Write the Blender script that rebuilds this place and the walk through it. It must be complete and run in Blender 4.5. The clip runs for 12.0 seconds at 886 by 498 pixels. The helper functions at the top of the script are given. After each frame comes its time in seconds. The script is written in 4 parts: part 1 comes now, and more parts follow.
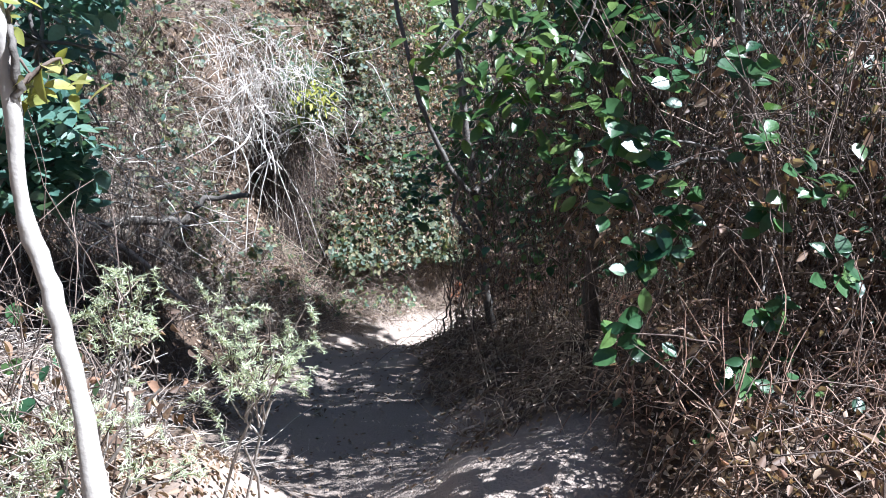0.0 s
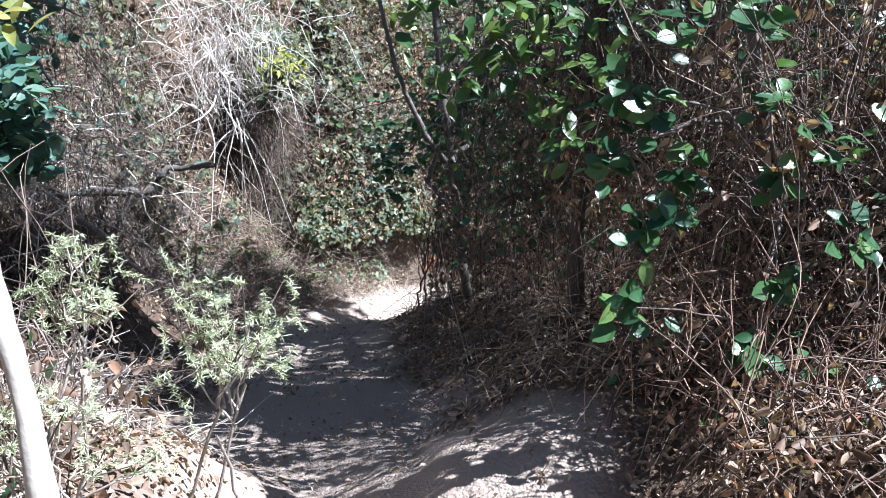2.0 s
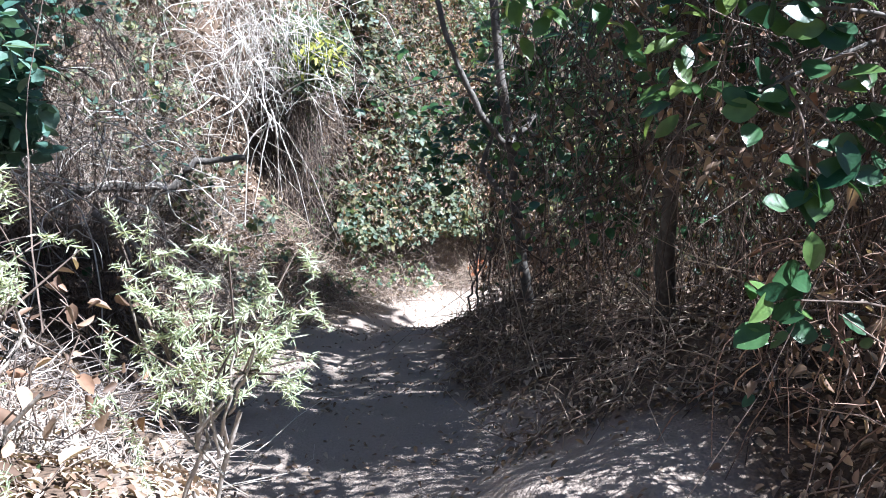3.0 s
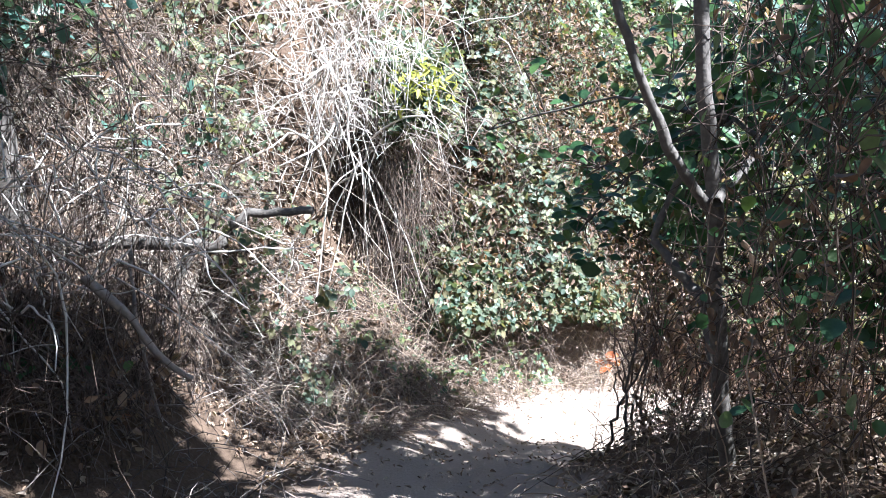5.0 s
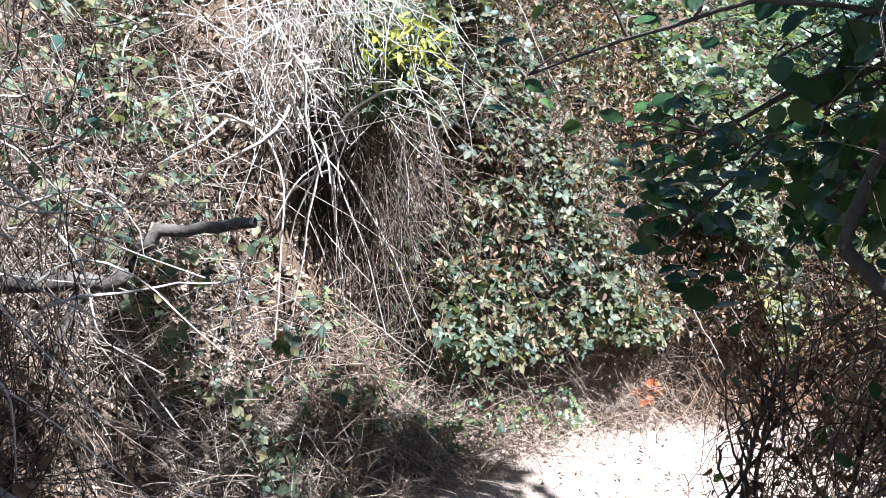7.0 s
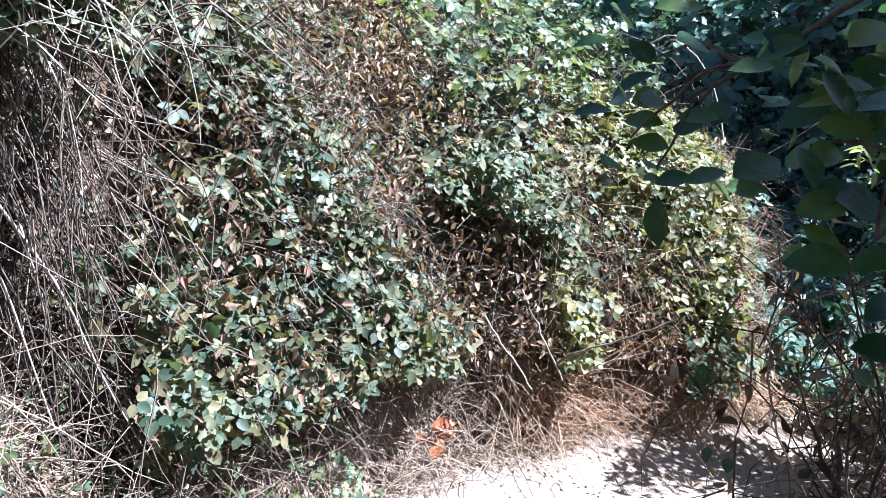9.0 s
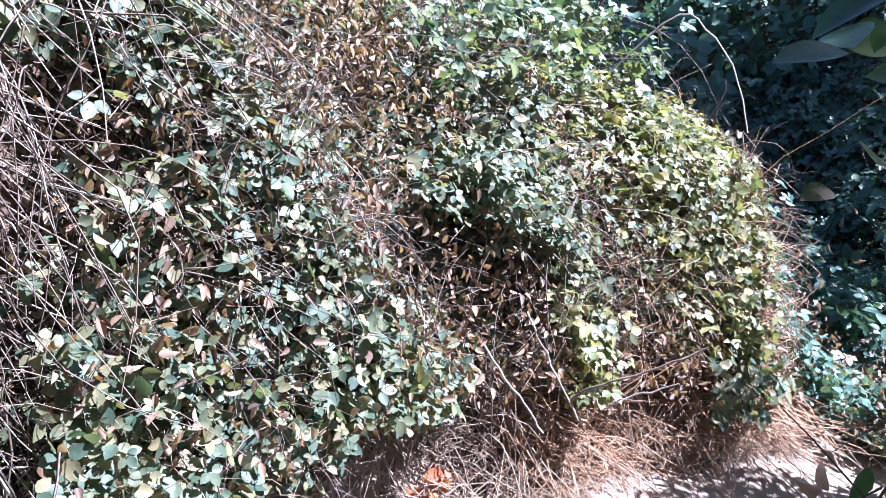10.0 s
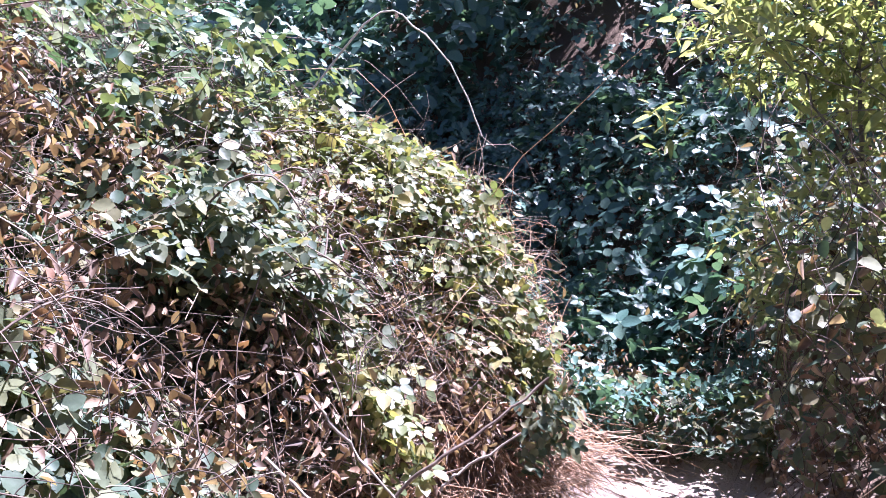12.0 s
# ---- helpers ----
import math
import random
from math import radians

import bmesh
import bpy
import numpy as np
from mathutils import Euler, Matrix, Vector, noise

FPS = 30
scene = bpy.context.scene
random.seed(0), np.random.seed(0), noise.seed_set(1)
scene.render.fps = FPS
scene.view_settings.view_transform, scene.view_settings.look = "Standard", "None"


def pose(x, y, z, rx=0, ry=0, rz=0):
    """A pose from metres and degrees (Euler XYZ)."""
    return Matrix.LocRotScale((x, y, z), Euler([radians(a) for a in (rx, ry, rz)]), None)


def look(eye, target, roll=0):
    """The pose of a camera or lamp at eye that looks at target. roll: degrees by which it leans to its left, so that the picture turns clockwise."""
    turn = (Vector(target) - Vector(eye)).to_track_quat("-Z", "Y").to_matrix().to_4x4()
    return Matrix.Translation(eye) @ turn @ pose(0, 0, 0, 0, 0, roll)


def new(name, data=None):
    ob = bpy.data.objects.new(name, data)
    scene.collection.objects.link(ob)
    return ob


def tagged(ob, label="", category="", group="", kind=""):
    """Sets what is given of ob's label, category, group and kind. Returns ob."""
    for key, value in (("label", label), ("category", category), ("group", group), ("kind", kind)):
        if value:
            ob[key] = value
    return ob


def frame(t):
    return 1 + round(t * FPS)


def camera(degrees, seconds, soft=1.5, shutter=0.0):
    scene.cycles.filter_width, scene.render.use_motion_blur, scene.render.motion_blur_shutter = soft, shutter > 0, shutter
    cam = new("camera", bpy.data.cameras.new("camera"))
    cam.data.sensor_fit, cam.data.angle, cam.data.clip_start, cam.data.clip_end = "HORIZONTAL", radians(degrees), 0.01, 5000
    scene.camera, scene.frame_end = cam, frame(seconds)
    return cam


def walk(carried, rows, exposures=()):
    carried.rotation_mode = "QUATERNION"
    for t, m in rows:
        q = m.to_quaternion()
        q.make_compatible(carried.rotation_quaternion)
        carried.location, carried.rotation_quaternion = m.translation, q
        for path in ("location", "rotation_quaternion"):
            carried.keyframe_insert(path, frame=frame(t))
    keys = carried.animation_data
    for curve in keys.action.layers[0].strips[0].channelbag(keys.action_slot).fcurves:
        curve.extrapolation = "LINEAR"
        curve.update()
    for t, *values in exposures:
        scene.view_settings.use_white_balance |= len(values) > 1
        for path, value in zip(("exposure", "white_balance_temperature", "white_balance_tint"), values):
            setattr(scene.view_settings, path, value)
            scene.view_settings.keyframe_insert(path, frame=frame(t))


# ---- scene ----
cam = camera(56.7, 12.0, soft=0.92)
U = 1.5  # metres to one unit of the plan below
PATH = [
    (0, (0.024, 0.018, 1.454), (0.015, 1.905, 0.791), 0.2),
    (0.5, (0.045, 0.087, 1.428), (0.041, 1.96, 0.727), -0.4),
    (1, (0.019, 0.115, 1.43), (0.051, 1.983, 0.714), -0.2),
    (1.5, (-0.004, 0.118, 1.428), (0.055, 1.983, 0.71), 0.6),
    (2, (-0.018, 0.143, 1.397), (0.054, 2.007, 0.676), 1.0),
    (2.5, (-0.018, 0.3, 1.296), (0.018, 2.168, 0.582), -0.0),
    (2.7, (-0.032, 0.39, 1.249), (-0.026, 2.26, 0.54), -0.4),
    (4.3, (-0.121, 1.345, 0.936), (-0.296, 3.226, 0.28), 1.2),
    (4.5, (-0.111, 1.432, 0.924), (-0.337, 3.31, 0.274), 0.8),
    (5, (-0.191, 1.731, 0.866), (-0.482, 3.632, 0.316), 0.0),
    (5.5, (-0.236, 1.974, 0.799), (-0.551, 3.884, 0.293), -0.5),
    (6, (-0.336, 2.236, 0.749), (-0.637, 4.146, 0.235), -1.7),
    (6.5, (-0.378, 2.439, 0.683), (-0.671, 4.347, 0.158), -2.3),
    (6.7, (-0.387, 2.54, 0.667), (-0.667, 4.444, 0.125), -2.3),
    (8.3, (-0.565, 3.399, 0.458), (-0.457, 5.32, -0.088), -2.2),
    (8.5, (-0.603, 3.519, 0.44), (-0.396, 5.43, -0.113), -1.4),
    (9, (-0.654, 3.861, 0.342), (-0.122, 5.705, -0.218), 0.5),
    (9.5, (-0.617, 4.112, 0.282), (-0.051, 5.951, -0.266), -0.2),
    (10, (-0.568, 4.358, 0.253), (0.028, 6.183, -0.306), -0.0),
    (10.5, (-0.575, 4.533, 0.202), (0.177, 6.291, -0.385), 0.3),
    (11, (-0.545, 4.708, 0.173), (0.354, 6.408, -0.378), -0.9),
    (11.5, (-0.513, 4.921, 0.05), (0.707, 6.438, -0.408), -2.8),
    (12, (-0.529, 5.11, -0.001), (0.82, 6.528, -0.411), -5.9),
]
walk(cam, [(t, look(Vector(eye) * U, Vector(target) * U, roll)) for t, eye, target, roll in PATH], [(0, 1.94, 5380, 12), (2.5, 2.1, 5360, 12), (4.5, 2.64, 5440, 11), (6.5, 2.16, 5540, 13), (8.5, 2.12, 5400, 11), (9.5, 2.54, 5120, 20), (11, 2.64, 5280, 31), (12, 2.64, 5380, 36)])

# ---- sky and sun ----
SUN = Vector((0.58, -0.08, 0.81)).normalized()
world = bpy.data.worlds.new("sky")
scene.world = world
world.use_nodes = True
wn = world.node_tree.nodes
sky = wn.new("ShaderNodeTexSky")
sky.sky_type = "NISHITA"
sky.sun_disc = False
sky.sun_elevation = math.asin(SUN.z)
sky.sun_rotation = math.atan2(SUN.x, SUN.y)
wn["Background"].inputs["Strength"].default_value = 0.029
world.node_tree.links.new(sky.outputs[0], wn["Background"].inputs["Color"])
sun = new("sun", bpy.data.lights.new("sun", "SUN"))
sun.data.energy, sun.data.angle, sun.data.color = 5.0, radians(0.5), (1.0, 0.95, 0.88)
sun.matrix_world = look((8, 3, 12), Vector((8, 3, 12)) - SUN)


# ---- materials ----
def nodes_of(name):
    m = bpy.data.materials.new(name)
    m.use_nodes = True
    nt = m.node_tree
    return m, nt, nt.nodes["Principled BSDF"], nt.nodes["Material Output"]


def ramp(nt, colours):
    r = nt.nodes.new("ShaderNodeValToRGB")
    el = r.color_ramp.elements
    while len(el) < len(colours):
        el.new(0.5)
    for i, c in enumerate(colours):
        el[i].position = i / (len(colours) - 1)
        el[i].color = (*c, 1)
    return r


def foliage(name, colours, rough=0.4, thin=0.3, object_random=False):
    """Leaf: colour varies leaf by leaf, blotches and veins in small, some light comes through."""
    m, nt, bsdf, out = nodes_of(name)
    src = nt.nodes.new("ShaderNodeObjectInfo" if object_random else "ShaderNodeNewGeometry")
    r = ramp(nt, colours)
    nt.links.new(src.outputs["Random" if object_random else "Random Per Island"], r.inputs[0])
    tc = nt.nodes.new("ShaderNodeNewGeometry")
    n = nt.nodes.new("ShaderNodeTexNoise")
    n.inputs["Scale"].default_value, n.inputs["Detail"].default_value = 60, 4
    nt.links.new(tc.outputs["Position"], n.inputs["Vector"])
    mr = nt.nodes.new("ShaderNodeMapRange")
    mr.inputs["To Min"].default_value, mr.inputs["To Max"].default_value = 0.65, 1.3
    nt.links.new(n.outputs["Fac"], mr.inputs["Value"])
    mix = nt.nodes.new("ShaderNodeVectorMath")
    mix.operation = "SCALE"
    nt.links.new(r.outputs[0], mix.inputs[0])
    nt.links.new(mr.outputs[0], mix.inputs["Scale"])
    nt.links.new(mix.outputs[0], bsdf.inputs["Base Color"])
    bsdf.inputs["Roughness"].default_value = rough
    bsdf.inputs["Specular IOR Level"].default_value = 0.42
    bump = nt.nodes.new("ShaderNodeBump")
    bump.inputs["Strength"].default_value, bump.inputs["Distance"].default_value = 0.35, 0.004
    nt.links.new(n.outputs["Fac"], bump.inputs["Height"])
    nt.links.new(bump.outputs[0], bsdf.inputs["Normal"])
    tr = nt.nodes.new("ShaderNodeBsdfTranslucent")
    warm = nt.nodes.new("ShaderNodeVectorMath")
    warm.operation = "MULTIPLY"
    warm.inputs[1].default_value = (1.5, 1.5, 0.8)
    nt.links.new(mix.outputs[0], warm.inputs[0])
    nt.links.new(warm.outputs[0], tr.inputs["Color"])
    sh = nt.nodes.new("ShaderNodeMixShader")
    sh.inputs[0].default_value = thin
    nt.links.new(bsdf.outputs[0], sh.inputs[1])
    nt.links.new(tr.outputs[0], sh.inputs[2])
    nt.links.new(sh.outputs[0], out.inputs["Surface"])
    return m


def bark(name, colours, scale=30, rough=0.85):
    m, nt, bsdf, out = nodes_of(name)
    geo = nt.nodes.new("ShaderNodeNewGeometry")
    r = ramp(nt, colours)
    n = nt.nodes.new("ShaderNodeTexNoise")
    n.inputs["Scale"].default_value, n.inputs["Detail"].default_value = scale, 6
    nt.links.new(geo.outputs["Position"], n.inputs["Vector"])
    add = nt.nodes.new("ShaderNodeMath")
    add.operation = "ADD"
    half = nt.nodes.new("ShaderNodeMath")
    half.operation = "MULTIPLY_ADD"
    half.inputs[1].default_value, half.inputs[2].default_value = 1.2, -0.6
    nt.links.new(n.outputs["Fac"], half.inputs[0])
    nt.links.new(geo.outputs["Random Per Island"], add.inputs[0])
    nt.links.new(half.outputs[0], add.inputs[1])
    nt.links.new(add.outputs[0], r.inputs[0])
    nt.links.new(r.outputs[0], bsdf.inputs["Base Color"])
    bsdf.inputs["Roughness"].default_value = rough
    bump = nt.nodes.new("ShaderNodeBump")
    bump.inputs["Strength"].default_value, bump.inputs["Distance"].default_value = 0.6, 0.01
    nt.links.new(n.outputs["Fac"], bump.inputs["Height"])
    nt.links.new(bump.outputs[0], bsdf.inputs["Normal"])
    return m


def soil(name):
    m, nt, bsdf, out = nodes_of(name)
    geo = nt.nodes.new("ShaderNodeNewGeometry")
    big = nt.nodes.new("ShaderNodeTexNoise")
    big.inputs["Scale"].default_value, big.inputs["Detail"].default_value = 2.2, 8
    fine = nt.nodes.new("ShaderNodeTexNoise")
    fine.inputs["Scale"].default_value, fine.inputs["Detail"].default_value = 55, 8
    vor = nt.nodes.new("ShaderNodeTexVoronoi")
    vor.inputs["Scale"].default_value = 85
    for n in (big, fine, vor):
        nt.links.new(geo.outputs["Position"], n.inputs["Vector"])
    bare = ramp(nt, [(0.21, 0.167, 0.138), (0.305, 0.25, 0.208), (0.4, 0.336, 0.289)])
    humus = ramp(nt, [(0.05, 0.035, 0.025), (0.10, 0.07, 0.05), (0.2, 0.15, 0.1)])
    mixn = nt.nodes.new("ShaderNodeMath")
    mixn.operation = "MULTIPLY_ADD"
    mixn.inputs[1].default_value, mixn.inputs[2].default_value = 0.5, 0.0
    nt.links.new(fine.outputs["Fac"], mixn.inputs[0])
    sm = nt.nodes.new("ShaderNodeMath")
    sm.operation = "MULTIPLY_ADD"
    sm.inputs[1].default_value = 0.5
    nt.links.new(big.outputs["Fac"], sm.inputs[0])
    nt.links.new(mixn.outputs[0], sm.inputs[2])
    nt.links.new(sm.outputs[0], bare.inputs[0])
    nt.links.new(sm.outputs[0], humus.inputs[0])
    at = nt.nodes.new("ShaderNodeAttribute")
    at.attribute_name = "worn"
    mx = nt.nodes.new("ShaderNodeMixRGB")
    nt.links.new(at.outputs["Fac"], mx.inputs[0])
    nt.links.new(humus.outputs[0], mx.inputs[1])
    nt.links.new(bare.outputs[0], mx.inputs[2])
    nt.links.new(mx.outputs[0], bsdf.inputs["Base Color"])
    bsdf.inputs["Roughness"].default_value = 0.95
    bsdf.inputs["Specular IOR Level"].default_value = 0.15
    hsum = nt.nodes.new("ShaderNodeMath")
    hsum.operation = "MULTIPLY_ADD"
    hsum.inputs[1].default_value = 0.35
    nt.links.new(vor.outputs["Distance"], hsum.inputs[0])
    nt.links.new(fine.outputs["Fac"], hsum.inputs[2])
    bump = nt.nodes.new("ShaderNodeBump")
    bump.inputs["Strength"].default_value, bump.inputs["Distance"].default_value = 0.7, 0.02
    nt.links.new(hsum.outputs[0], bump.inputs["Height"])
    nt.links.new(bump.outputs[0], bsdf.inputs["Normal"])
    return m


M_SOIL = soil("trail_soil")
M_BRAMBLE = foliage("bramble_leaf", [(0.04, 0.075, 0.05), (0.08, 0.115, 0.075), (0.12, 0.145, 0.09), (0.16, 0.172, 0.095), (0.23, 0.205, 0.115)], 0.52, 0.34)
M_IVY = foliage("ivy_leaf", [(0.045, 0.1, 0.085), (0.075, 0.15, 0.12), (0.125, 0.2, 0.15)], 0.4, 0.25)
M_SLOPE = foliage("slope_leaf", [(0.04, 0.085, 0.055), (0.08, 0.125, 0.07), (0.13, 0.17, 0.08), (0.2, 0.22, 0.09)], 0.42, 0.3)
M_MOUND = foliage("yellowing_bramble_leaf", [(0.06, 0.085, 0.04), (0.12, 0.145, 0.065), (0.2, 0.205, 0.085), (0.3, 0.26, 0.12)], 0.45, 0.36)
M_LAUREL = foliage("laurel_leaf", [(0.025, 0.07, 0.035), (0.045, 0.105, 0.05), (0.065, 0.135, 0.055), (0.11, 0.175, 0.06)], 0.3, 0.3)
M_HERO = foliage("broad_leaf", [(0.02, 0.06, 0.03), (0.035, 0.085, 0.035), (0.055, 0.12, 0.04), (0.10, 0.17, 0.05)], 0.3, 0.22, True)
M_YELLOW = foliage("willow_leaf", [(0.14, 0.18, 0.08), (0.23, 0.26, 0.12), (0.36, 0.35, 0.19)], 0.4, 0.45)
M_HERB = foliage("needle_leaf", [(0.2, 0.25, 0.16), (0.36, 0.4, 0.28), (0.54, 0.55, 0.42)], 0.5, 0.35)
M_DRY = foliage("dry_leaf", [(0.045, 0.029, 0.02), (0.12, 0.076, 0.052), (0.23, 0.15, 0.102), (0.38, 0.29, 0.21), (0.22, 0.11, 0.065)], 0.6, 0.2)
M_LITTER = foliage("litter_leaf", [(0.12, 0.075, 0.05), (0.22, 0.15, 0.10), (0.34, 0.26, 0.19), (0.45, 0.37, 0.29)], 0.65, 0.1)
M_STRAW = foliage("straw", [(0.17, 0.12, 0.09), (0.31, 0.235, 0.18), (0.46, 0.38, 0.3)], 0.6, 0.15)
M_PALESTRAW = foliage("bleached_straw", [(0.2, 0.16, 0.13), (0.36, 0.31, 0.26), (0.55, 0.5, 0.44)], 0.6, 0.1)
M_REDSTRAW = foliage("reddish_stalk", [(0.19, 0.1, 0.052), (0.34, 0.205, 0.12), (0.5, 0.345, 0.225)], 0.6, 0.12)
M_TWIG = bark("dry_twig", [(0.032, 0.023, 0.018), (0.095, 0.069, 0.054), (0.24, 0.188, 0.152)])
M_GREYTWIG = bark("grey_twig", [(0.06, 0.05, 0.044), (0.15, 0.125, 0.11), (0.32, 0.28, 0.25)])
M_REDTWIG = bark("reddish_twig", [(0.08, 0.045, 0.032), (0.19, 0.115, 0.08), (0.34, 0.24, 0.175)])
M_PALE = bark("bleached_vine", [(0.34, 0.3, 0.265), (0.54, 0.5, 0.45), (0.68, 0.645, 0.6)])
M_STICK = bark("weathered_stick", [(0.14, 0.12, 0.10), (0.24, 0.21, 0.18), (0.36, 0.32, 0.28)], 40)
M_DARKBARK = bark("dark_bark", [(0.05, 0.045, 0.04), (0.10, 0.09, 0.08), (0.17, 0.155, 0.135)], 45)
M_PALEBARK = bark("pale_bark", [(0.2, 0.18, 0.155), (0.32, 0.295, 0.26), (0.42, 0.395, 0.36)], 22)
M_SAPLEAF = foliage("sapling_leaf", [(0.16, 0.19, 0.05), (0.24, 0.25, 0.07), (0.32, 0.3, 0.12)], 0.4, 0.4, True)
M_HANG = foliage("hanging_leaf", [(0.035, 0.085, 0.03), (0.06, 0.12, 0.035), (0.1, 0.165, 0.045), (0.15, 0.2, 0.055)], 0.35, 0.35, True)
M_SPRIG = foliage("sprig_leaf", [(0.16, 0.19, 0.03), (0.26, 0.28, 0.05), (0.34, 0.33, 0.08)], 0.4, 0.45)
M_RED = foliage("red_leaf", [(0.35, 0.1, 0.04), (0.45, 0.17, 0.06)], 0.55, 0.3)


# ---- mesh tools ----
rng = np.random.default_rng(7)


def mesh_from(name, verts, tris, mat, smooth=False):
    me = bpy.data.meshes.new(name)
    verts = np.ascontiguousarray(np.asarray(verts) * U, dtype=np.float32).reshape(-1, 3)
    tris = np.ascontiguousarray(tris, dtype=np.int32).reshape(-1, 3)
    me.vertices.add(len(verts))
    me.vertices.foreach_set("co", verts.ravel())
    me.loops.add(tris.size)
    me.loops.foreach_set("vertex_index", tris.ravel())
    me.polygons.add(len(tris))
    me.polygons.foreach_set("loop_start", np.arange(0, tris.size, 3, dtype=np.int32))
    if smooth:
        me.polygons.foreach_set("use_smooth", np.ones(len(tris), dtype=bool))
    me.update(calc_edges=True)
    me.materials.append(mat)
    return me


def part(name, geometry, mat, parent=None, label="", kind="", smooth=False):
    ob = new(name, mesh_from(name, geometry[0], geometry[1], mat, smooth))
    if parent is not None:
        ob.parent = parent
    return tagged(ob, label=label, kind=kind)


def seeded(label):
    """Random numbers that depend on the thing's own label."""
    global rng
    rng = np.random.default_rng(sum((i + 1) * ord(c) for i, c in enumerate(label)))


def thing(name, label, category, group="", kind="", at=(0, 0, 0)):
    seeded(label)
    ob = new(name)
    ob.empty_display_size = 0.1
    ob.location = at
    return tagged(ob, label, category, group, kind)


def merged(pieces):
    vs, ts, k = [], [], 0
    for v, t in pieces:
        v, t = np.asarray(v).reshape(-1, 3), np.asarray(t).reshape(-1, 3)
        vs.append(v)
        ts.append(t + k)
        k += len(v)
    return np.concatenate(vs), np.concatenate(ts)


def vnoise(x, y, seed=0):
    """Smooth value noise, 0 to 1."""
    x, y = np.asarray(x, float) + seed * 17.31, np.asarray(y, float) - seed * 9.77
    ix, iy = np.floor(x), np.floor(y)
    fx, fy = x - ix, y - iy
    fx, fy = fx * fx * (3 - 2 * fx), fy * fy * (3 - 2 * fy)

    def h(a, b):
        s = np.sin(a * 127.1 + b * 311.7) * 43758.5453
        return s - np.floor(s)
    return (h(ix, iy) * (1 - fx) + h(ix + 1, iy) * fx) * (1 - fy) + (h(ix, iy + 1) * (1 - fx) + h(ix + 1, iy + 1) * fx) * fy


def leaf_shape(width, fold=0.18, curl=0.12, at=0.42):
    """A folded, drooping leaf of length 1 along y, upper side z."""
    w = width / 2
    half = [(0.75, at * 0.4), (1.0, at), (0.72, at + (1 - at) * 0.55)]
    lf = [(-w * k, y, fold * w * k - curl * y * y) for k, y in half]
    rt = [(-x, y, z) for x, y, z in lf]
    v = [(0, 0, 0)] + lf + [(0, 1, -curl)] + rt
    t = [(0, 4, 3), (0, 3, 2), (0, 2, 1), (0, 7, 4), (0, 6, 7), (0, 5, 6)]
    return np.array(v), np.array(t)



def three_leaflets(width):
    """A stalked leaf of three leaflets."""
    v, t = leaf_shape(width)
    vs, ts = [], []
    for k, (a, s) in enumerate(((0, 1.0), (75, 0.85), (-75, 0.85))):
        c, n = math.cos(radians(a)), math.sin(radians(a))
        q = v * s + (0, 0.12, 0)
        vs.append(np.stack([q[:, 0] * c - q[:, 1] * n, q[:, 0] * n + q[:, 1] * c + 0.3, q[:, 2]], -1))
        ts.append(t + 8 * k)
    return np.concatenate(vs), np.concatenate(ts)


OVAL = leaf_shape(0.72)
TRIPLE = three_leaflets(0.74)
LANCE = leaf_shape(0.3, at=0.36)
CURLED = leaf_shape(0.5, fold=0.7, curl=0.35)


def unit(v):
    return v / np.maximum(np.linalg.norm(v, axis=-1, keepdims=True), 1e-9)


def leaves(places, normals, size, shape=OVAL, spread=0.6, tips=None, var=0.35):
    """Leaves at places, upper sides toward normals scattered by spread, tips toward tips (or down) scattered."""
    n = len(places)
    nz = unit(unit(normals) + rng.normal(0, spread, (n, 3)))
    base = np.tile((0.0, 0.0, -0.6), (n, 1)) if tips is None else tips
    ty = base + rng.normal(0, 0.6, (n, 3))
    ty = unit(ty - nz * np.sum(ty * nz, 1, keepdims=True))
    tx = np.cross(ty, nz)
    s = size * np.exp(np.clip(rng.normal(0, var, n), -1.0, 0.42))
    sv, st = shape
    V = (places[:, None, :] + s[:, None, None] * (sv[None, :, 0:1] * tx[:, None] + sv[None, :, 1:2] * ty[:, None] + sv[None, :, 2:3] * nz[:, None]))
    T = st[None] + (np.arange(n) * len(sv))[:, None, None]
    return V.reshape(-1, 3), T.reshape(-1, 3)


def tubes(P, R, sides=3):
    """Tubes along the polylines P (n, m, 3) with radii R (n, m) or (m,)."""
    P = np.asarray(P, float)
    n, m = P.shape[:2]
    R = np.broadcast_to(np.asarray(R, float), (n, m))
    tan = unit(np.gradient(P, axis=1))
    ref = np.where(np.abs(tan[..., 2:3]) > 0.8, np.array((1.0, 0.2, 0.0)), np.array((0.0, 0.1, 1.0)))
    u = unit(np.cross(tan, ref))
    w = np.cross(tan, u)
    a = np.arange(sides) * 2 * math.pi / sides
    V = P[:, :, None] + R[:, :, None, None] * (np.cos(a)[:, None] * u[:, :, None] + np.sin(a)[:, None] * w[:, :, None])
    idx = np.arange(n * m * sides).reshape(n, m, sides)
    a0, b0 = idx[:, :-1], idx[:, 1:]
    a1, b1 = np.roll(a0, -1, 2), np.roll(b0, -1, 2)
    T = np.concatenate([np.stack([a0, a1, b1], -1).reshape(-1, 3), np.stack([a0, b1, b0], -1).reshape(-1, 3)])
    return V.reshape(-1, 3), T


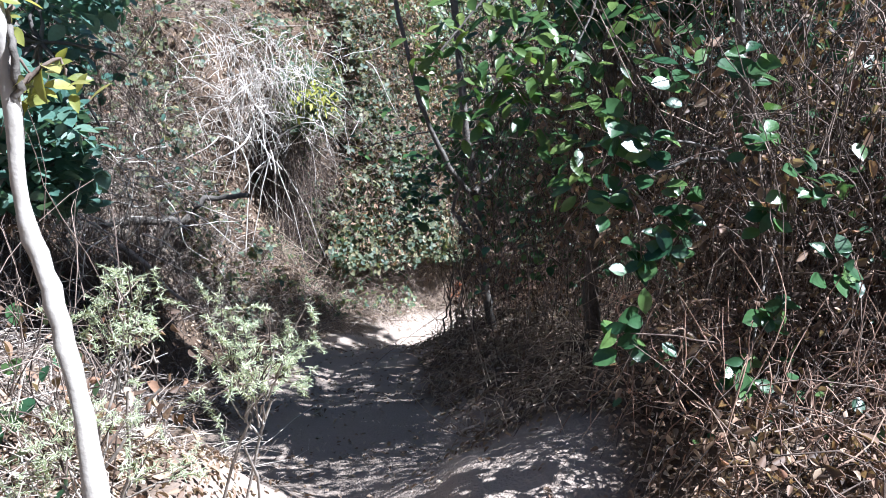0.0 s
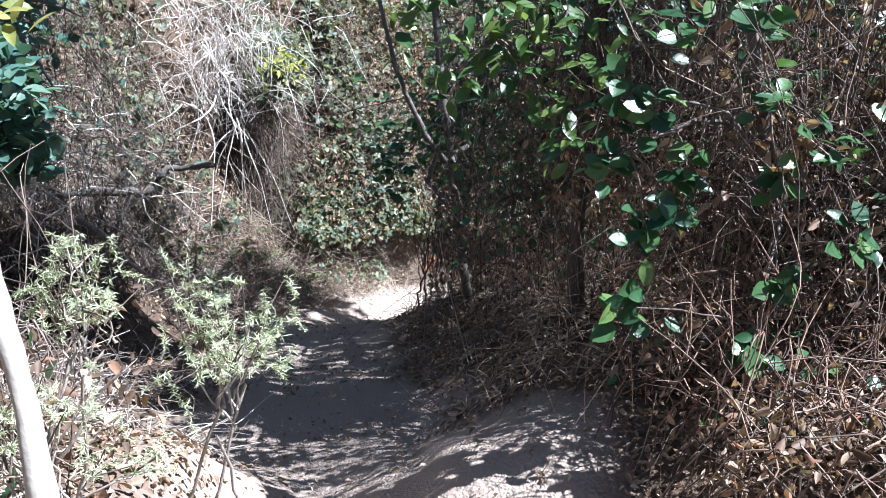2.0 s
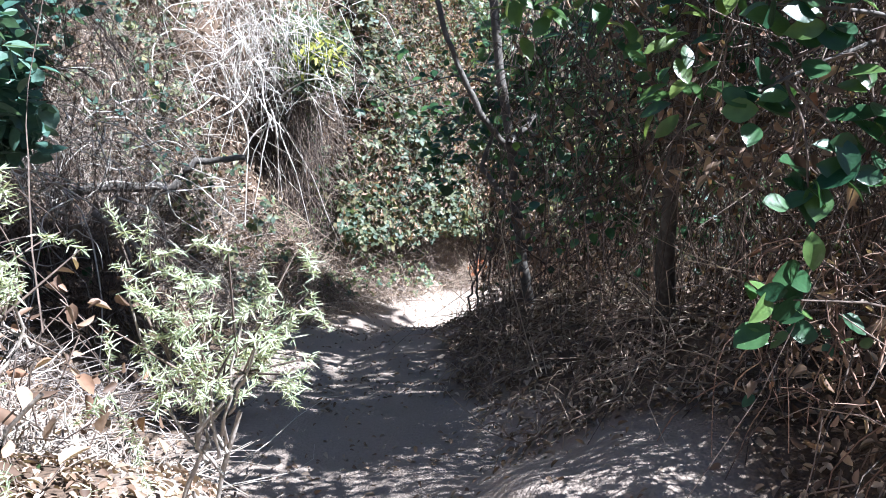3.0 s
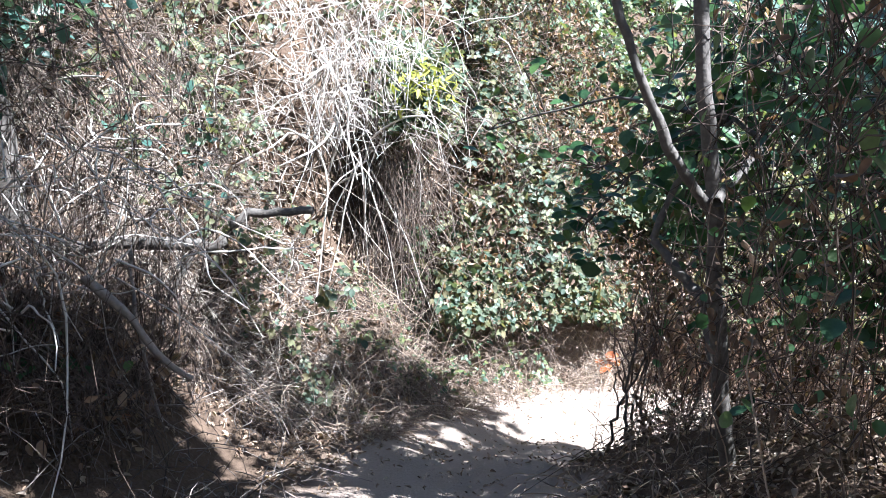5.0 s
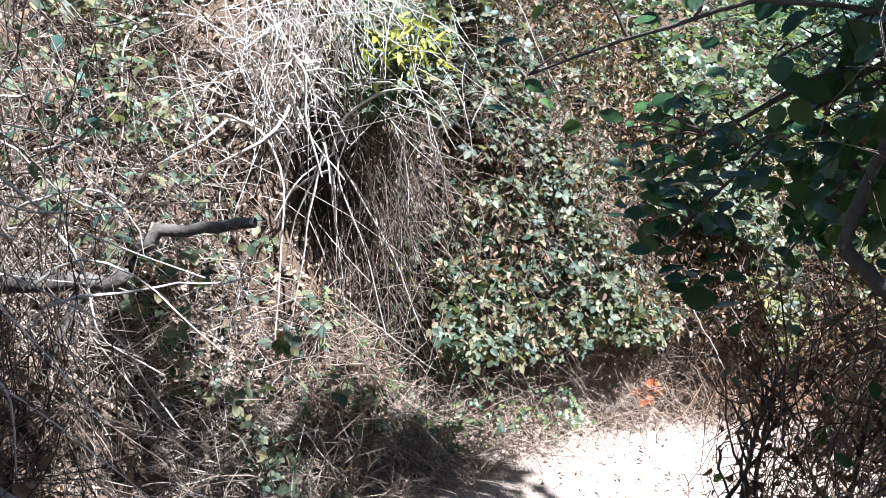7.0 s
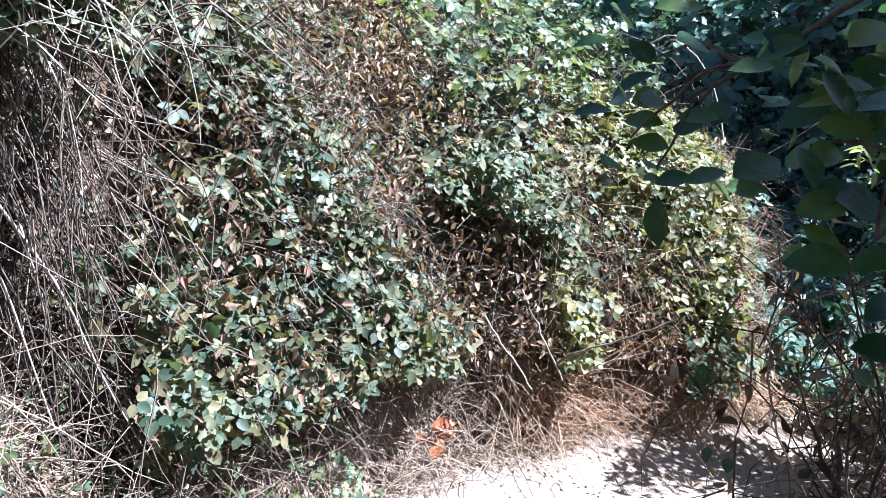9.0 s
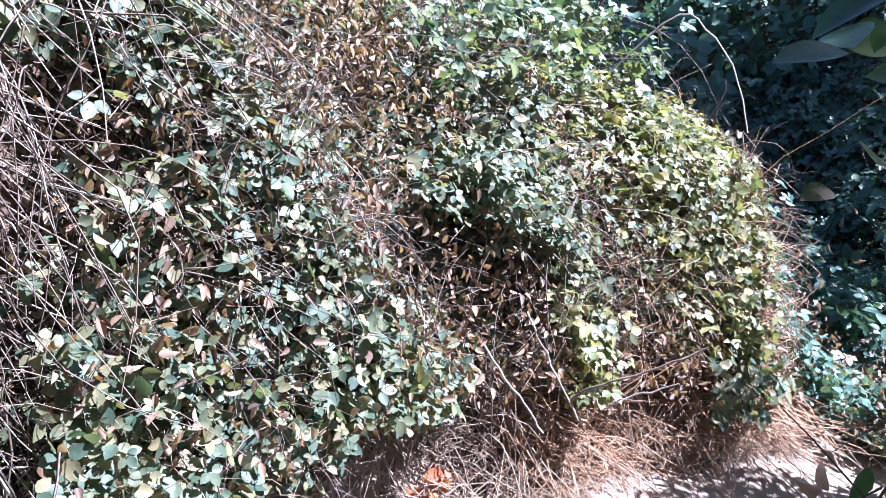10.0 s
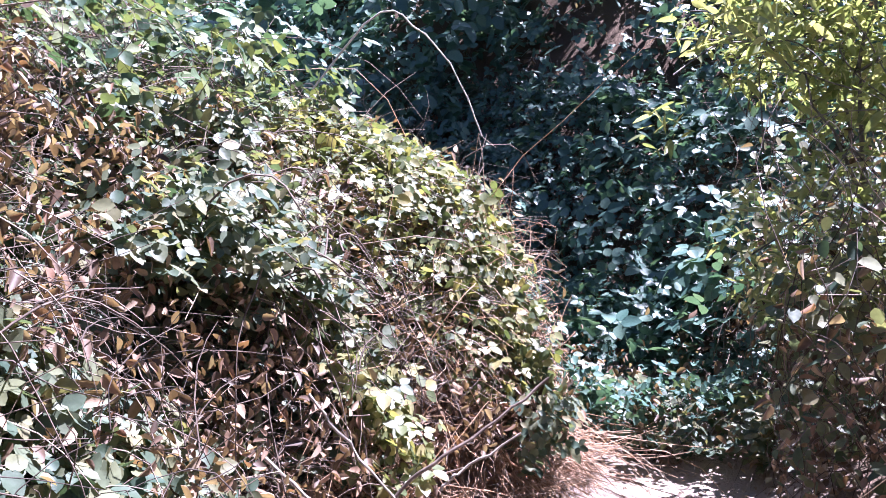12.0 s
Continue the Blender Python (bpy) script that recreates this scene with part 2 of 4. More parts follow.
def clear_of_trail(P):
    """Which polylines stay out of the walked corridor."""
    d, z, s = lie(P[..., 0], P[..., 1])
    reach = np.where(s > 5.0, 0.34, 0.46)
    low = (P[..., 2] < z + 1.35) & (P[..., 2] > z + 0.2)
    return ~np.any((np.abs(d) < reach) & low, axis=1)


def sprays(starts, ways, length, m=7, droop=0.5, wiggle=0.12, clear=True):
    """Curving stems: polylines from starts along ways, bent down by droop."""
    n = len(starts)
    length = np.broadcast_to(length, (n,))
    s = np.linspace(0, 1, m)
    k = rng.normal(0, wiggle, (n, m, 3))
    k[:, 0] = 0
    k = np.cumsum(k, 1) / math.sqrt(m) * 1.6
    for _ in range(2):
        k[:, 1:-1] = 0.25 * k[:, :-2] + 0.5 * k[:, 1:-1] + 0.25 * k[:, 2:]
    P = unit(ways)[:, None] * s[None, :, None] + k
    P[:, :, 2] -= np.broadcast_to(droop, (n,))[:, None] * s[None] ** 2
    P = starts[:, None] + P * length[:, None, None]
    return P[clear_of_trail(P)] if clear else P


def taper(m, r0, r1):
    return np.linspace(r0, r1, m)


# ---- the lie of the land ----
TRAIL = np.array([(0.1, -30, 7.5), (0.1, -4, 1.85), (0.02, 0, 0.56), (-0.1, 1.4, 0.17), (-0.36, 2.5, -0.14), (-0.5, 3.6, -0.49), (-0.56, 4.4, -0.74), (-0.5, 5.1, -1.02), (-0.3, 5.6, -1.24),
                  (0.22, 6.05, -1.34), (0.9, 6.35, -1.42), (1.5, 6.5, -1.52), (2.2, 6.75, -1.64), (3.1, 7.6, -1.75), (3.6, 9.5, -1.6), (3.7, 14, -0.4), (3.7, 26, 4), (3.7, 60, 10)])


def smooth(a, b, x):
    t = np.clip((x - a) / (b - a), 0, 1)
    return t * t * (3 - 2 * t)


def lie(x, y):
    """Signed distance from the trail's middle (left positive), its height there, and how far along."""
    x, y = np.asarray(x, float), np.asarray(y, float)
    wsum, zsum = np.zeros_like(x), np.zeros_like(x)
    best = np.full(x.shape, 1e9)
    side, along, run = np.zeros_like(x), np.zeros_like(x), 0.0
    for a, b in zip(TRAIL[:-1], TRAIL[1:]):
        d = b[:2] - a[:2]
        ln = math.hypot(*d)
        t = np.clip(((x - a[0]) * d[0] + (y - a[1]) * d[1]) / ln ** 2, 0, 1)
        ex, ey = x - a[0] - t * d[0], y - a[1] - t * d[1]
        q = np.hypot(ex, ey)
        near = q < best
        side = np.where(near, np.sign(d[0] * ey - d[1] * ex), side)
        along = np.where(near, run + t * ln, along)
        best = np.where(near, q, best)
        w = 1 / (q + 0.05) ** 4
        wsum += w * ln
        zsum += w * ln * (a[2] + t * (b[2] - a[2]))
        run += ln
    return best * side, zsum / wsum, along - 30.0


def ground(x, y):
    d, z, s = lie(x, y)
    a = np.abs(d)
    lump = vnoise(x * 0.9, y * 0.9, 1) - 0.5
    fine = vnoise(x * 5, y * 5, 2) - 0.5
    ruts = 0.05 * np.exp(-((d - 0.05) / 0.13) ** 2) * (vnoise(x * 1.4, y * 1.4, 5) + 0.2)
    edge = 0.36 + 0.16 * smooth(4.3, 5.2, s) * (1 - smooth(7.2, 8.0, s)) * np.where(d > 0, 1.0, 1.7) + 0.45 * smooth(2.4, 3.3, s) * (1 - smooth(4.9, 5.4, s)) * (d > 0) + 0.1 * (vnoise(x * 1.5, y * 1.5, 3) - 0.5)
    out = np.maximum(a - edge, 0)
    steep = 0.55 + 1.45 * smooth(3.6, 6.0, s)
    cap = 0.25 + (0.55 + 0.95 * smooth(0.0, -0.85, x)) * smooth(3.0, 5.6, s)
    left = np.minimum(out * steep, cap + 0.4 * out)
    left = left * (1 - 0.72 * np.exp(-((x + 1.1) / 0.24) ** 2 - ((y - 5.98) / 0.32) ** 2))
    left = left * (1 - 0.7 * smooth(0.0, 0.9, x - 1.5 - 0.6 * (y - 7.3)))
    left = np.where(left > 4, 4 + (left - 4) * 0.15, left)
    east = smooth(2.6, 4.4, x)
    right = np.minimum(out * 0.5, 0.28) + 0.05 * out + east * smooth(4, 7, y) * 0.55 * np.maximum(out - 0.4, 0)
    right = np.where(right > 4, 4 + (right - 4) * 0.15, right)
    mound = 0.15 * np.exp(-(((x - 0.15) / 0.27) ** 2 + ((y - 1.85) / 0.36) ** 2)) * (1 - 0.35 * np.exp(-((x + 0.02) / 0.04) ** 2))
    shoulder = 0.24 * smooth(-0.3, -0.58, x) * smooth(2.2, 1.7, y) * smooth(0.1, 0.9, y) * smooth(-3.0, -1.5, x)
    return z + np.where(d > 0, left, right) + mound + shoulder - ruts + lump * 0.35 * smooth(0.3, 1.4, out) + fine * (0.02 + 0.1 * smooth(0.1, 0.7, out))


def surface(n, x0, x1, y0, y1, keep=None):
    """Random places on the ground in a rectangle, evenly by area, with the normals."""
    got_p, got_n, total = [], [], 0
    while total < n:
        x, y = rng.uniform(x0, x1, 2 * n), rng.uniform(y0, y1, 2 * n)
        e = 0.08
        gx = (ground(x + e, y) - ground(x - e, y)) / (2 * e)
        gy = (ground(x, y + e) - ground(x, y - e)) / (2 * e)
        w = np.sqrt(1 + gx ** 2 + gy ** 2)
        ok = rng.uniform(0, 3.0, 2 * n) < w
        if keep is not None:
            ok &= keep(x, y)
        if ok.sum() == 0:
            break
        p = np.stack([x, y, ground(x, y)], -1)[ok]
        nn = unit(np.stack([-gx, -gy, np.ones_like(gx)], -1)[ok])
        got_p.append(p)
        got_n.append(nn)
        total += len(p)
    return np.concatenate(got_p)[:n], np.concatenate(got_n)[:n]


def axis(a, b, step, far):
    mid = np.arange(a, b + step / 2, step)
    g = step * 1.25 ** np.arange(1, 60)
    g = np.cumsum(g)
    g = g[g < far]
    return np.concatenate([(a - g)[::-1], mid, b + g])


def build_ground():
    xs, ys = axis(-3.2, 4.2, 0.045, 900), axis(-0.5, 9.5, 0.045, 900)
    X, Y = np.meshgrid(xs, ys, indexing="ij")
    Z = ground(X, Y)
    far = np.hypot(X, Y)
    Z = np.where(far > 40, Z * 40 / far, Z)
    d, z, s = lie(X, Y)
    worn = 1 - smooth(0.3, 0.6, np.abs(d) - 0.22 * smooth(4.6, 5.3, s) * (1 - smooth(8.2, 8.8, s)) + 0.25 * (vnoise(X * 4, Y * 4, 4) - 0.5))
    worn = np.maximum(worn, 1 - smooth(0.7, 1.2, np.hypot((X - 0.1) / 0.36, (Y - 1.8) / 0.5)))
    n, m = X.shape
    idx = np.arange(n * m).reshape(n, m)
    a, b, c, e = idx[:-1, :-1], idx[1:, :-1], idx[1:, 1:], idx[:-1, 1:]
    T = np.concatenate([np.stack([a, b, c], -1).reshape(-1, 3), np.stack([a, c, e], -1).reshape(-1, 3)])
    me = mesh_from("ground", np.stack([X, Y, Z], -1), T, M_SOIL, True)
    at = me.attributes.new("worn", "FLOAT", "POINT")
    at.data.foreach_set("value", worn.ravel().astype(np.float32))
    tagged(new("ground", me), "grey-brown dry earth trail cut between leaf-littered banks", "ground", kind="structure")


build_ground()


# ---- plants ----
def clumpy(p, scale=2.2, seed=0):
    """Clump value from 0 to 1 over all three axes."""
    return 0.5 * (vnoise(p[:, 0] * scale + p[:, 2] * scale * 0.7, p[:, 1] * scale - p[:, 2] * scale * 0.6, seed)
                  + vnoise(p[:, 1] * scale * 1.1 + 3, p[:, 2] * scale * 1.3 + p[:, 0] * 0.4, seed + 1))


def mantle(n, box, thick, keep=None, seed=0, crowd=0.35, top=True, lift=0.0):
    """Places for leaves in a lumpy layer over the ground."""
    p, nn = surface(n, *box, keep)
    h = thick * (0.35 + 1.1 * vnoise(p[:, 0] * 1.7 + p[:, 2], p[:, 1] * 1.7 - p[:, 2] * 0.8, seed))
    u = rng.uniform(0, 1, len(p)) ** (0.45 if top else 1.0)
    q = p + nn * (h * u)[:, None] + rng.normal(0, 0.02, p.shape)
    ok = clumpy(q, 3.0, seed) > crowd * rng.uniform(0.6, 1.4, len(q))
    if lift:
        ok &= q[:, 2] > lie(q[:, 0], q[:, 1])[1] + lift * (0.55 + 0.9 * vnoise(q[:, 0] * 3, q[:, 1] * 3, seed + 9))
    return q[ok], nn[ok]


def singles(name, P, r0, r1, mat, parent, sides=3, east=99.0):
    """Each stem an object of its own."""
    m = P.shape[1]
    for q in P[(P[..., 0] < east).all(1)]:
        part(name, tubes(q[None], taper(m, r0, r1) * rng.uniform(0.7, 1.2), sides), mat, parent, smooth=True)


def bramble(name, label, box, n, thick, keep=None, seed=0, size=0.05, mat=None, dry=0.3, canes=120, group="brambles", single=0, window=None, twig=0.25, lift=0.0):
    t = thing(name, label, "bush", group)
    p, nn = mantle(n // 2, box, thick, keep, seed, 0.3, lift=lift)
    if single:
        x0, x1, y0, y1 = window
        inside = np.flatnonzero((p[:, 0] > x0) & (p[:, 0] < x1) & (p[:, 1] > y0) & (p[:, 1] < y1))[:single]
        for i in inside:
            up = unit(nn[i] + (0, -0.2, 0.6) + rng.normal(0, 0.5, 3))
            ty = np.array((0, 0, -0.6)) + rng.normal(0, 0.6, 3)
            ty = unit(ty - up * ty.dot(up))
            tx = np.cross(ty, up)
            ob = new("leaf", ONE_BRAMBLE)
            ob.parent = t
            ob.matrix_basis = Matrix.Translation(p[i] * U) @ Matrix((tx, ty, up)).transposed().to_4x4() @ Matrix.Scale(size * math.exp(min(rng.normal(0, 0.22), 0.35)), 4)
        rest = np.ones(len(p), bool)
        rest[inside] = False
        p, nn = p[rest], nn[rest]
    part("foliage", leaves(p, nn + (0, -0.2, 0.6), size * 0.95, TRIPLE, 0.55), mat or M_BRAMBLE, t, kind="stuff")
    p, nn = mantle(int(n * dry), box, thick * 0.8, keep, seed + 3, 0.2, False, lift * 0.5)
    part("withered_foliage", leaves(p, nn, size * 0.8, CURLED, 0.9), M_DRY, t, "withered brown leaves", kind="stuff")
    p, nn = mantle(canes, box, thick, keep, seed + 5, 0.1, False)
    w = nn * 0.7 + rng.normal(0, 0.6, p.shape) + (0, 0, 0.5)
    singles("cane", sprays(p, w, rng.uniform(0.25, 0.75, len(p)), 9, 0.8), 0.0032, 0.0012, M_TWIG, t)
    p, nn = mantle(int(n * twig), box, thick * 0.9, keep, seed + 6, 0.1, False, lift * 0.7)
    w = nn * 0.5 + rng.normal(0, 0.7, p.shape)
    part("twigwork", tubes(sprays(p, w, rng.uniform(0.08, 0.3, len(p)), 5, 0.3, 0.2), taper(5, 0.0018, 0.0007)), M_TWIG, t, "fine dry twigs", kind="stuff")
    return t


M_ONE = foliage("bramble_leaflet", [(0.04, 0.075, 0.05), (0.08, 0.115, 0.075), (0.12, 0.145, 0.09), (0.16, 0.172, 0.095), (0.23, 0.205, 0.115)], 0.52, 0.3, True)
ONE_BRAMBLE = mesh_from("leaf", *TRIPLE, M_ONE, False)


def left_run(a, b, near=0.5, far=99.0):
    def f(x, y):
        d, z, s = lie(x, y)
        return (d > near) & (d < far) & (s > a) & (s < b)
    return f


def straw_bank(name, label, box, n, keep, length=0.22, mat=None, seed=0, up=0.7, pile=0.06):
    """Dry stalks and fallen twigs lying tangled on the ground."""
    t = thing(name, label, "dry grass", kind="stuff")
    p, nn = surface(n, *box, keep)
    ok = clumpy(p, 2.5, seed) > 0.38 * rng.uniform(0.5, 1.4, len(p))
    p, nn = p[ok], nn[ok]
    p = p + nn * rng.uniform(0, pile, (len(p), 1))
    w = nn * up * rng.uniform(0, 1.2, (len(p), 1)) + rng.normal(0, 0.8, p.shape) * (1, 1, 0.6)
    part("thatch", tubes(sprays(p, w, length * np.exp(rng.normal(0, 0.55, len(p))), 6, 0.5, 0.32), taper(6, 0.0024, 0.0008)), mat or M_STRAW, t, kind="stuff")
    return t


def thicket(name, label, box, z1, n_stem, n_dry, n_green, keep, seed, lean=(0, 0, 0), green=None, leaf=0.045, under=0.0, reach=1.0, stem=None, long=(0.2, 0.8)):
    """A tangle of thin upright and hanging stems with withered leaves among them."""
    t = thing(name, label, "thicket", "thicket beside the trail")

    def fill(n, power=1.0):
        x, y = rng.uniform(box[0], box[1], n * 2), rng.uniform(box[2], box[3], n * 2)
        ok = keep(x, y)
        x, y = x[ok][:n], y[ok][:n]
        g = ground(x, y)
        z = g + (z1 - g) * rng.uniform(0, 1, len(x)) ** power * (0.62 + 0.6 * vnoise(x * 2.6, y * 2.6, seed + 11))
        ok = (z - g > under) | (np.abs(lie(x, y)[0]) > reach)
        return np.stack([x, y, z], -1)[ok]
    p = fill(n_stem)
    ok = clumpy(p, 1.8, seed) > 0.3 * rng.uniform(0.5, 1.5, len(p))
    p = p[ok]
    w = rng.normal(0, 0.32, p.shape) + np.where(rng.uniform(0, 1, (len(p), 1)) < 0.6, 1, -1) * np.array((0, 0, 1.0)) + np.array(lean)
    P = sprays(p, w, rng.uniform(*long, len(p)), 8, 0.25, 0.2)
    singles("stem", P[:120], 0.0021, 0.0009, stem or M_TWIG, t)
    part("tangle", tubes(P[120:], taper(8, 0.0019, 0.0008)), stem or M_TWIG, t, "thin brown tangled stems", kind="stuff")
    p = fill(n_stem)
    w = rng.normal(0, 1, p.shape) + (0, 0, -0.3)
    part("twigwork", tubes(sprays(p, w, rng.uniform(0.06, 0.25, len(p)), 4, 0.3, 0.25), taper(4, 0.0018, 0.0007)), M_TWIG, t, "fine dry twigs", kind="stuff")
    p = fill(n_dry, 1.2)
    ok = clumpy(p, 3.5, seed + 2) > 0.42 * rng.uniform(0.6, 1.4, len(p))
    part("withered_foliage", leaves(p[ok], rng.normal(0, 1, p[ok].shape) + (0, -0.4, 0.3), leaf * 0.8, CURLED, 0.8), M_DRY, t, "withered hanging brown leaves", kind="stuff")
    if n_green:
        p = fill(n_green, 0.7)
        ok = clumpy(p, 2.6, seed + 4) > 0.5
        part("foliage", leaves(p[ok], np.tile((-0.3, -0.4, 0.8), (ok.sum(), 1)), leaf, OVAL, 0.6), green or M_LAUREL, t, "dark green oval leaves", kind="stuff")
    return t


def limb(points, r0, r1, sides=8, m=14, knots=0.0):
    """One smooth tapered limb through the points."""
    pts = np.array(points, float)
    s = np.linspace(0, len(pts) - 1, m)
    P = np.stack([np.interp(s, np.arange(len(pts)), pts[:, i]) for i in range(3)], -1)
    Q = P.copy()
    Q[1:-1] = 0.25 * P[:-2] + 0.5 * P[1:-1] + 0.25 * P[2:]
    Q[1:-1] += rng.normal(0, knots, (m - 2, 3))
    r = np.linspace(r0, r1, m) * (1 + rng.normal(0, 0.08, m))
    return tubes(Q[None], r[None], sides)


def crown_cloud(n, centre, radii, seed=0, gaps=0.45):
    """Places in a ragged crown, thicker toward the outside."""
    v = unit(rng.normal(0, 1, (n, 3))) * rng.uniform(0.15, 1, (n, 1)) ** 0.5
    p = np.array(centre) + v * np.array(radii)
    p += (np.stack([vnoise(p[:, 1] * 2, p[:, 2] * 2, seed), vnoise(p[:, 0] * 2, p[:, 2] * 2, seed + 1), vnoise(p[:, 0] * 2, p[:, 1] * 2, seed + 2)], -1) - 0.5) * 0.5
    return p[clumpy(p, 2.4, seed) > gaps * rng.uniform(0.75, 1.25, n)]


def tree(label, base, trunk, r, crowns, n, mat, leaf=0.06, shape=OVAL, group="trees", name="tree", bark_mat=None, seed=0, gaps=0.45):
    """Tapered trunk through the points, limbs into each crown, and ragged crowns of single leaves."""
    t = thing(name, label, "tree", group)
    pts = [base] + trunk
    part("trunk", limb(pts, r, r * 0.45, 9, 18, r * 0.08), bark_mat or M_DARKBARK, t, smooth=True)
    limbs, cloud = [], []
    for i, (c, rad) in enumerate(crowns):
        c = np.array(c, float)
        a = np.array(trunk[-1 if i % 2 else max(len(trunk) - 2, 0)], float)
        part("limb", limb([a, (a + c) / 2 + (0, 0, 0.1), c], r * 0.5, r * 0.12, 6, 9, 0.02), bark_mat or M_DARKBARK, t, smooth=True)
        ends = c + unit(rng.normal(0, 1, (14, 3))) * np.array(rad) * 0.8
        limbs.append(tubes(sprays(np.tile(c, (14, 1)), ends - c, np.linalg.norm(ends - c, axis=1), 6, 0.1, 0.15), taper(6, r * 0.14, 0.003), 4))
        cloud.append(crown_cloud(n, c, rad, seed + i, gaps))
    part("branchwork", merged(limbs), bark_mat or M_DARKBARK, t, kind="stuff", smooth=True)
    p = np.concatenate(cloud)
    part("crown", leaves(p, np.tile((0.2, 0, 1.0), (len(p), 1)), leaf, shape, 0.6), mat, t, kind="stuff")
    return t


def full_leaf(width, curl, fold):
    """A leaf of length 1 with a rounded outline, a sunken midrib and a bent tip."""
    prof = [0.0, 0.55, 0.88, 1.0, 0.9, 0.58, 0.0]
    vs, ts = [], []
    for i, k in enumerate(prof):
        y = i / 6
        z = -curl * y * y
        w = width / 2 * k
        vs += [(-w, y, z + fold * w), (0, y, z), (w, y, z + fold * w)]
    for i in range(6):
        for c in (0, 1):
            a = i * 3 + c
            ts += [(a, a + 1, a + 4), (a, a + 4, a + 3)]
    return np.array(vs), np.array(ts)


BROAD = [mesh_from("leaf", *full_leaf(w, c, f), M_HERO, True) for w, c, f in ((0.62, 0.14, 0.25), (0.55, 0.26, 0.35), (0.7, 0.06, 0.15))]


def slim_set(mat):
    return [mesh_from("leaf", *full_leaf(w, c, f), mat, True) for w, c, f in ((0.46, 0.2, 0.3), (0.4, 0.3, 0.4), (0.54, 0.12, 0.2))]


def leafy_shoots(parent, tips, root, length, count, spread=0.05, aim=(-0.15, -0.35, 0.8), droop=0.0, slim=False, mat=None):
    """Shoots that run from root to each tip, each ending in a whorl of separate leaves."""
    kinds = slim_set(mat) if slim else BROAD
    boughs = []
    for tip in tips[::4]:
        r, tip = Vector(root), Vector(tip)
        mid = (tip + r) / 2 + Vector((0, 0, 0.05)) + Vector(rng.normal(0, 0.02, 3))
        part("bough", limb([r, (r + mid) / 2 + Vector(rng.normal(0, 0.015, 3)), mid, tip], 0.007, 0.0025, 6, 14, 0.003), M_DARKBARK, parent, smooth=True)
        boughs += [r.lerp(mid, f) for f in (0.5, 0.8)] + [mid.lerp(tip, f) for f in (0.2, 0.5, 0.8)]
    for tip in tips:
        tip = Vector(tip)
        r = min(boughs, key=lambda q: (q - tip).length + 0.4 * max(0, 0.06 - (q - tip).length))
        midp = (tip + r) / 2 + Vector((0, 0, 0.02)) + Vector(rng.normal(0, 0.012, 3))
        shoot = part("shoot", limb([r, midp, tip], 0.003, 0.0015, 5, 8, 0.002), M_TWIG, parent, smooth=True)
        k = count + int(rng.integers(-2, 3))
        for i in range(k):
            a = i * 2.4 + rng.uniform(0, 1)
            out = Vector((math.cos(a), math.sin(a) * 0.7, rng.uniform(-0.5, 0.45) - droop))
            at = tip + Vector(rng.normal(0, spread * 0.45, 3)) + Vector((0, 0, rng.uniform(-spread, spread)))
            up = (Vector(aim) + Vector(rng.normal(0, 0.32, 3))).normalized()
            ty = (out - up * out.dot(up)).normalized()
            tx = ty.cross(up)
            s = length * math.exp(rng.normal(0, 0.15))
            ob = new("leaf", kinds[int(rng.integers(0, 3))])
            ob.parent = shoot
            ob.matrix_basis = Matrix.Translation(at * U) @ Matrix((tx, ty, up)).transposed().to_4x4() @ Matrix.Scale(s, 4)


def needle_shrub(name, label, base, tips, mat, size=0.022, tufts=3, dense=34, group="needle shrubs"):
    """A woody herb: bare stems and tufts of narrow needles along each end."""
    t = thing(name, label, "shrub", group)
    st, pl, nm, tp = [], [], [], []
    hub = np.mean(tips, 0) - (0, 0, 0.13)
    for k in range(3):
        b = np.array(base) + rng.normal(0, 0.04, 3) * (1, 1, 0) - (0, 0, 0.02)
        part("stem", limb([b, (b + hub) / 2 + rng.normal(0, 0.03, 3), hub + rng.normal(0, 0.03, 3)], 0.0042, 0.0024, 6, 10, 0.004), M_STICK, t, smooth=True)
    for tip in tips:
        tip = np.array(tip, float)
        b = hub + rng.normal(0, 0.025, 3)
        part("twig", limb([b, (b + tip) / 2 + rng.normal(0, 0.015, 3), tip], 0.0022, 0.001, 5, 9, 0.003), M_STICK, t, smooth=True)
        for k in range(tufts):
            q = tip + rng.normal(0, 0.03, 3) * (k > 0)
            st.append(limb([tip - (tip - b) * 0.3, q], 0.0015, 0.0007, 4, 4))
            w = unit((q - b) + rng.normal(0, 0.2, 3))
            s = rng.uniform(-0.045, 0.004, dense)
            pl.append(q + w * s[:, None])
            ang = unit(rng.normal(0, 1, (dense, 3)))
            tp.append(unit(ang + w * 0.7) * 1.6)
            nm.append(unit(rng.normal(0, 0.5, (dense, 3)) + (0, 0, 1)))
    part("twigwork", merged(st), M_TWIG, t, "thin woody twigs", kind="stuff", smooth=True)
    part("needle_foliage", leaves(np.concatenate(pl), np.concatenate(nm), size, leaf_shape(0.12, 0.1, 0.1, 0.4), 0.2, np.concatenate(tp), 0.25), mat, t, kind="stuff")
    return t


# -- the bank at the bend --
def hollow(x, y):
    """The bare recess behind the hanging vines."""
    return (x > -1.75) & (x < -0.85) & (y > 5.45) & (y < 6.25)


